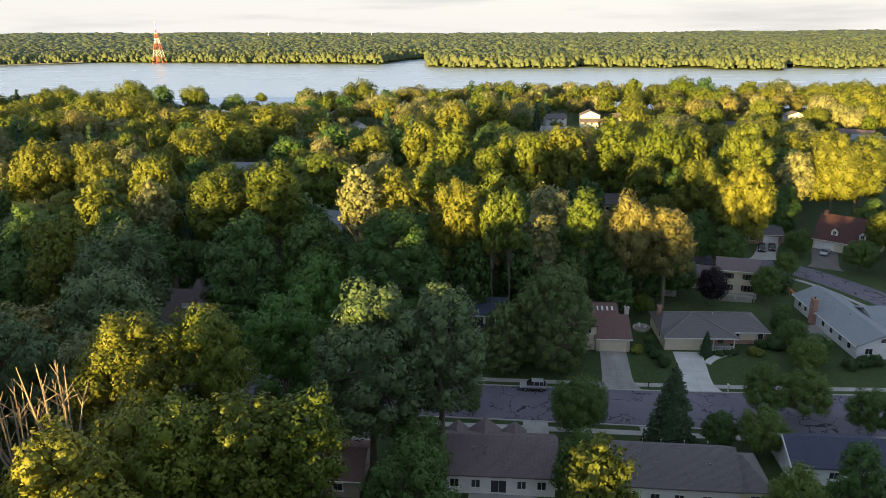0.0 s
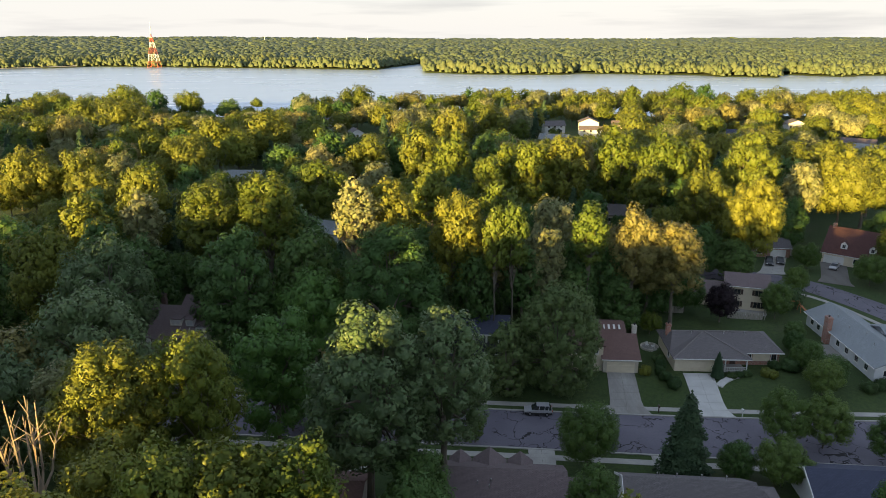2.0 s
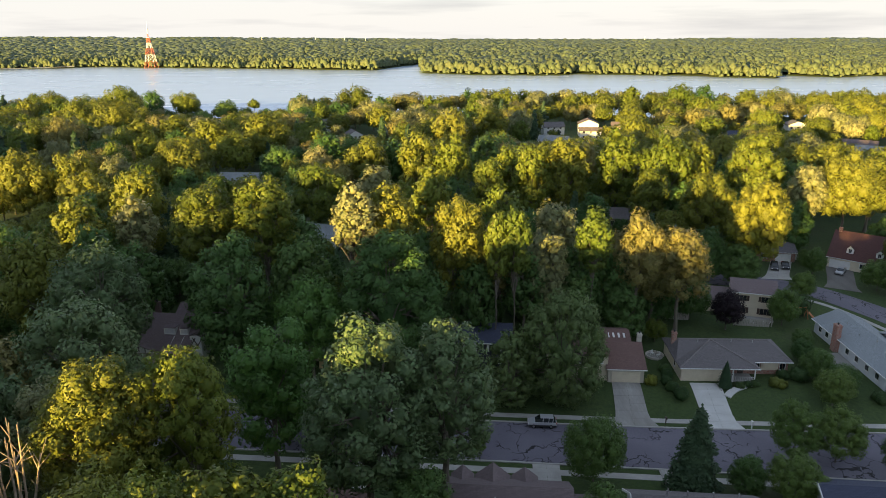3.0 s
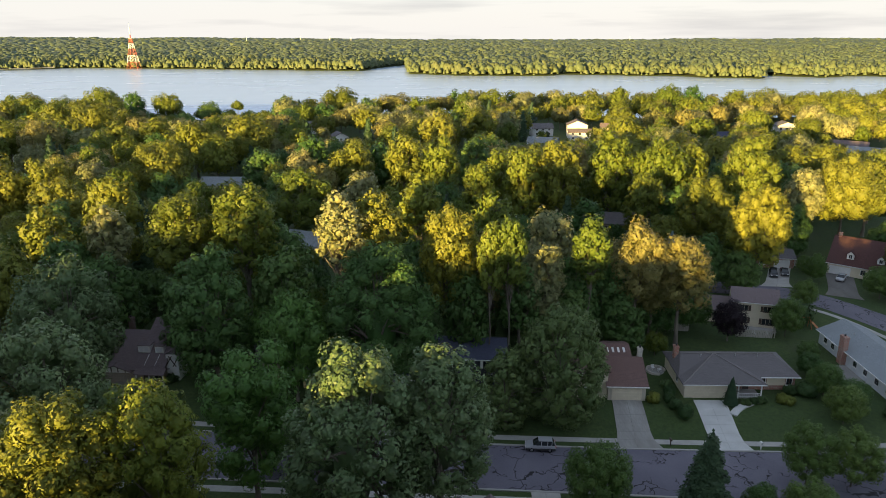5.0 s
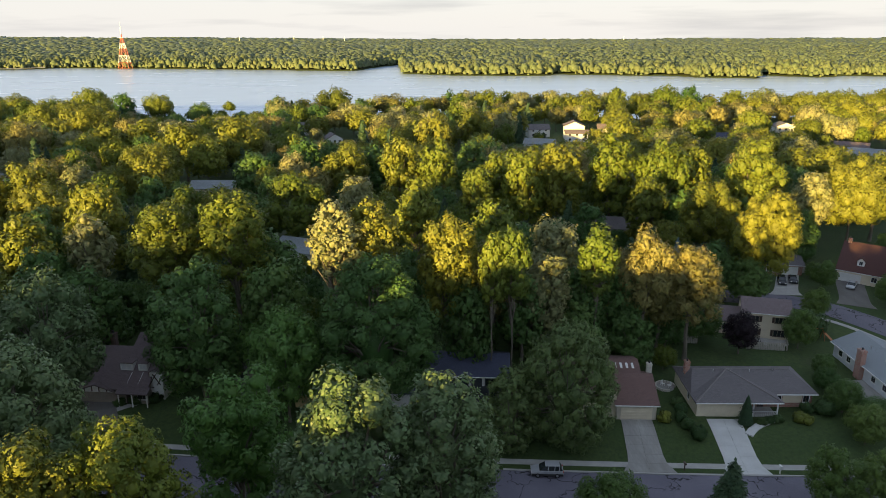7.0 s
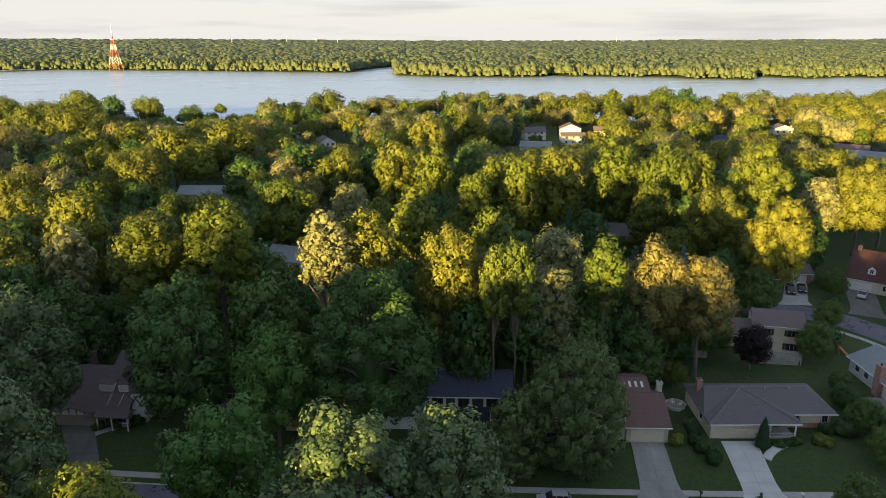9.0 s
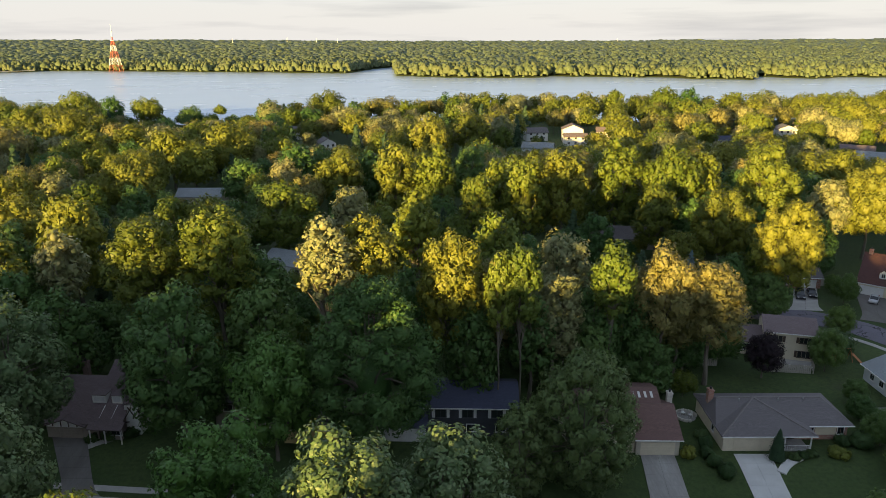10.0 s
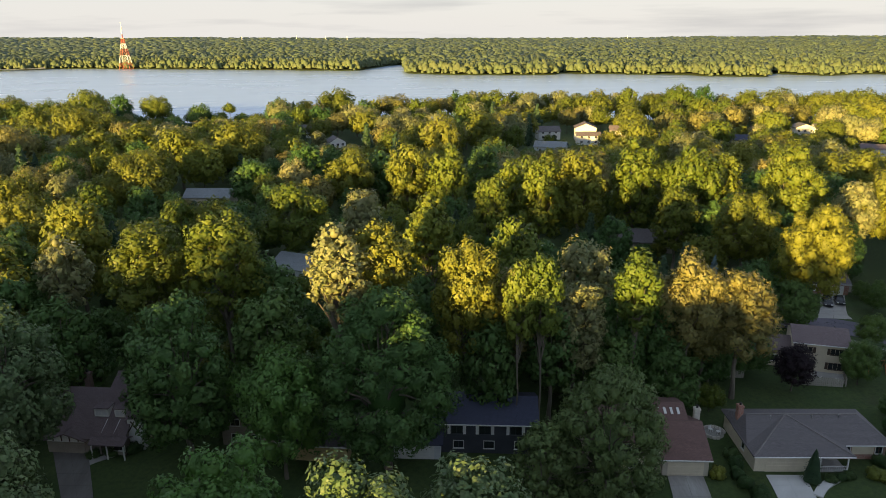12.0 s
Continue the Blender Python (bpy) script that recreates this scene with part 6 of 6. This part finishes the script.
def car(x, y, turn, paint, label, suv=True, z=None):
    """A parked car, nose towards -x: body with glasshouse, windows, wheels, lights."""
    c = thing("car", x, y, (ground_z(x, y) if z is None else z) + 0.05, label, "car", "parked cars", turn)
    L, W = 4.5, 1.8
    hood, belt, roof = (0.96, 1.04, 1.7) if suv else (0.86, 0.95, 1.45)
    prof = [(-L / 2, 0.32), (-L / 2, 0.72), (-L / 2 + 0.18, hood - 0.2), (-1.3, hood), (-1.1, belt), (L / 2 - 0.1, belt), (L / 2, 0.85), (L / 2, 0.32)]
    bm = bmesh.new()
    for side in (1,):
        f0 = [bm.verts.new((px, -W / 2, pz)) for px, pz in prof]
        f1 = [bm.verts.new((px, W / 2, pz)) for px, pz in prof]
        bm.faces.new(f0), bm.faces.new(f1[::-1])
        for k in range(len(prof)):
            j = (k + 1) % len(prof)
            bm.faces.new((f0[j], f0[k], f1[k], f1[j]))
    bmesh.ops.bevel(bm, geom=bm.edges[:], offset=0.07, segments=2, affect="EDGES")
    shell = part("body", bm, paint, c, smooth=False)
    xb = L / 2 - (0.12 if suv else 0.75)
    top = [(-1.15, belt - 0.02, 0.82), (xb, belt - 0.02, 0.82), (xb - 0.45, roof, 0.64), (-0.3, roof, 0.64)]
    bm = bmesh.new()
    a = [bm.verts.new((px, -wy, pz)) for px, pz, wy in top]
    b2 = [bm.verts.new((px, wy, pz)) for px, pz, wy in top]
    bm.faces.new(a), bm.faces.new(b2[::-1])
    for k in range(4):
        j = (k + 1) % 4
        bm.faces.new((a[j], a[k], b2[k], b2[j]))
    bmesh.ops.bevel(bm, geom=bm.edges[:], offset=0.05, segments=2, affect="EDGES")
    part("cabin", bm, GLASS, c, "dark glass cabin windows")
    part("roof_panel", solid((-0.32, xb - 0.42, -0.64, 0.64, roof - 0.05, roof + 0.03), bevel=0.03), paint, c)
    for px in (0.05, 0.95, xb - 0.55):
        for s in (-1, 1):
            bm = bmesh.new()
            rod(bm, (px, s * 0.84, belt), (px + 0.1, s * 0.66, roof), 0.05, 0.045, 5)
            part("pillar", bm, paint, c)
    part("sill_cladding", solid((-L / 2 + 0.05, L / 2 - 0.05, -W / 2 - 0.03, W / 2 + 0.03, 0.28, 0.62), bevel=0.04), CLADDING, c, "dark lower cladding")
    for px in (-1.35, 1.35):
        for s in (-1, 1):
            bm = bmesh.new()
            rod(bm, (px, s * (W / 2 - 0.2), 0.34), (px, s * (W / 2 + 0.05), 0.34), 0.34, 0.34, 16)
            w = part("wheel", bm, TYRE, c)
            bm = bmesh.new()
            rod(bm, (px, s * (W / 2 + 0.04), 0.34), (px, s * (W / 2 + 0.07), 0.34), 0.2, 0.19, 12)
            part("rim", bm, METAL, w)
    for s in (-1, 1):
        part("headlight", solid((-L / 2 - 0.02, -L / 2 + 0.12, s * 0.62 - 0.2, s * 0.62 + 0.2, 0.68, 0.85), bevel=0.03), LAMP_CLEAR, c)
        part("tail_light", solid((L / 2 - 0.1, L / 2 + 0.02, s * 0.72 - 0.12, s * 0.72 + 0.12, 0.75, 1.05), bevel=0.03), LAMP_RED, c)
    return c


car(17.6, 108.0, -5, SILVER_CAR, "silver estate car with dark cladding parked at the kerb", z=0.0)
car(88.0, 180.4, 68, DARK_CAR, "dark red and black car on a driveway")
car(91.2, 181.2, 68, DARK_CAR, "black car on a driveway", False)
car(103.0, 176.6, 50, SILVER_CAR, "grey car on a worn driveway", False)


def mailbox(x, y, paint, label):
    m = thing("mailbox", x, y, ground_z(x, y), label, "mailbox", "mailboxes by the kerb")
    part("post", solid((-0.07, 0.07, -0.07, 0.07, -0.3, 1.05)), paint, m)
    bm = bmesh.new()
    for px in (-0.3, 0.3):
        pass
    prof = [(-0.14, 1.05), (0.14, 1.05), (0.14, 1.25), (0.09, 1.35), (-0.09, 1.35), (-0.14, 1.25)]
    f0 = [bm.verts.new((px, -0.3, pz)) for px, pz in prof]
    f1 = [bm.verts.new((px, 0.3, pz)) for px, pz in prof]
    bm.faces.new(f0), bm.faces.new(f1[::-1])
    for k in range(6):
        j = (k + 1) % 6
        bm.faces.new((f0[j], f0[k], f1[k], f1[j]))
    part("box", bm, paint, m)


mailbox(50.3, 106.6, WHITE, "white mailbox on a post beside a driveway")
mailbox(37.2, 108.0, BROWN_TRIM, "dark mailbox on a post beside a driveway")
mailbox(45.0, 94.4, BROWN_TRIM, "dark mailbox on a post at the kerb")


def garden_chair(x, y, turn):
    c = thing("garden_chair", x, y, ground_z(x, y) + 0.06, "white garden chair on a round patio", "chair", "white garden chairs", turn)
    part("seat", solid((-0.27, 0.27, -0.27, 0.27, 0.4, 0.45), bevel=0.01), WHITE, c)
    part("backrest", solid((-0.27, 0.27, 0.23, 0.28, 0.45, 0.95), bevel=0.01), WHITE, c)
    for sx in (-0.23, 0.23):
        for sy in (-0.23, 0.23):
            part("leg", solid((sx - 0.025, sx + 0.025, sy - 0.025, sy + 0.025, 0, 0.4)), WHITE, c)


def round_patio(x, y):
    p0 = thing("round_patio", x, y, ground_z(x, y), "small round paved patio with a pale ring wall", "patio")
    bm = bmesh.new()
    lathe(bm, 0, 0, ((1.5, -0.3), (1.5, 0.06)), 24)
    part("paving", bm, OLD_CONCRETE, p0)
    for k in range(16):
        a = k * math.tau / 20
        bm = solid((-0.22, 0.22, -0.12, 0.12, 0, 0.45), bevel=0.02)
        bmesh.ops.transform(bm, matrix=pose(1.62 * math.cos(a), 1.62 * math.sin(a), 0, 0, 0, math.degrees(a) + 90), verts=bm.verts[:])
        part("stone", bm, STONE, p0)


round_patio(42.2, 130.6)
garden_chair(41.9, 131.1, 20)
garden_chair(42.8, 130.4, -80)
for x, y, turn in ((67.0, 145.4, 10), (69.4, 144.8, -30), (71.0, 145.2, 60)):
    garden_chair(x, y, turn)


def wheelie_bin(x, y, turn):
    w = thing("wheelie_bin", x, y, max(0.0, ground_z(x, y)) + 0.08, "dark plastic wheelie bin beside a driveway", "bin", "wheelie bins", turn)
    part("body", solid((-0.3, 0.3, -0.35, 0.35, 0.05, 1.0), bevel=0.03), CLADDING, w)
    part("lid", solid((-0.33, 0.33, -0.4, 0.36, 1.0, 1.07), bevel=0.02), CLADDING, w)
    for s in (-1, 1):
        bm = bmesh.new()
        rod(bm, (s * 0.25, 0.36, 0.1), (s * 0.31, 0.36, 0.1), 0.1, 0.1, 10)
        part("wheel", bm, TYRE, w)


wheelie_bin(37.6, 87.4, 15)
wheelie_bin(38.4, 87.2, 10)
wheelie_bin(59.6, 88.4, -10)


def play_set(x, y):
    p0 = thing("play_set", x, y, ground_z(x, y), "orange cedar climbing frame with a slide", "play set")
    for sx in (-1.6, 1.6):
        for sy in (-0.9, 0.9):
            bm = bmesh.new()
            rod(bm, (sx, sy, -0.2), (sx * 0.9, 0, 2.4), 0.07, 0.07, 6)
            part("leg", bm, ORANGE_WOOD, p0)
    part("beam", solid((-1.6, 1.6, -0.07, 0.07, 2.32, 2.46)), ORANGE_WOOD, p0)
    for sx in (-0.7, 0.5):
        part("swing_seat", solid((sx - 0.22, sx + 0.22, -0.1, 0.1, 0.5, 0.54)), CLADDING, p0)
        part("rope", solid((sx - 0.2, sx - 0.18, -0.01, 0.01, 0.54, 2.32), (sx + 0.18, sx + 0.2, -0.01, 0.01, 0.54, 2.32)), CLADDING, p0)
    bm = solid((-0.3, 0.3, -1.5, 1.5, -0.03, 0.03))
    bmesh.ops.transform(bm, matrix=pose(2.4, -0.2, 0.85, 32, 0, 30), verts=bm.verts[:])
    part("slide", bm, ORANGE_WOOD, p0)


play_set(78.4, 148.4)


def dead_tree(x, y, h):
    rg = np.random.default_rng(4)
    d = thing("dead_tree", x, y, ground_z(x, y), "bare dead tree with bleached branches", "tree")
    bm = bmesh.new()
    rod(bm, (0, 0, -1), (0.3, 0, h * 0.6), 0.36, 0.22, 7)
    part("trunk", bm, DEAD, d)
    for k in range(9):
        bm = bmesh.new()
        a = Vector((0.3 * 0.8, 0, h * (0.4 + 0.02 * k)))
        ang = k * 2.4
        tip = Vector((math.cos(ang) * (1.2 + 0.25 * k), math.sin(ang) * (1.0 + 0.2 * k), h * rg.uniform(0.8, 1.0)))
        mid = a.lerp(tip, 0.5) + Vector((math.cos(ang) * 0.4, math.sin(ang) * 0.4, -0.3))
        rod(bm, a, mid, 0.2, 0.12, 5)
        rod(bm, mid, tip, 0.12, 0.04, 4)
        for q in range(6):
            s = mid.lerp(tip, rg.uniform(0, 0.85))
            e = s + Vector((rg.normal(0, 0.7), rg.normal(0, 0.7), rg.uniform(0.8, 2.0)))
            rod(bm, s, e, 0.06, 0.02, 4)
        part("branch", bm, DEAD, d)
    PLACED.append((x, y, 3))


dead_tree(-37.2, 64.0, 28.2)
dead_tree(-41.2, 63.0, 26.6)
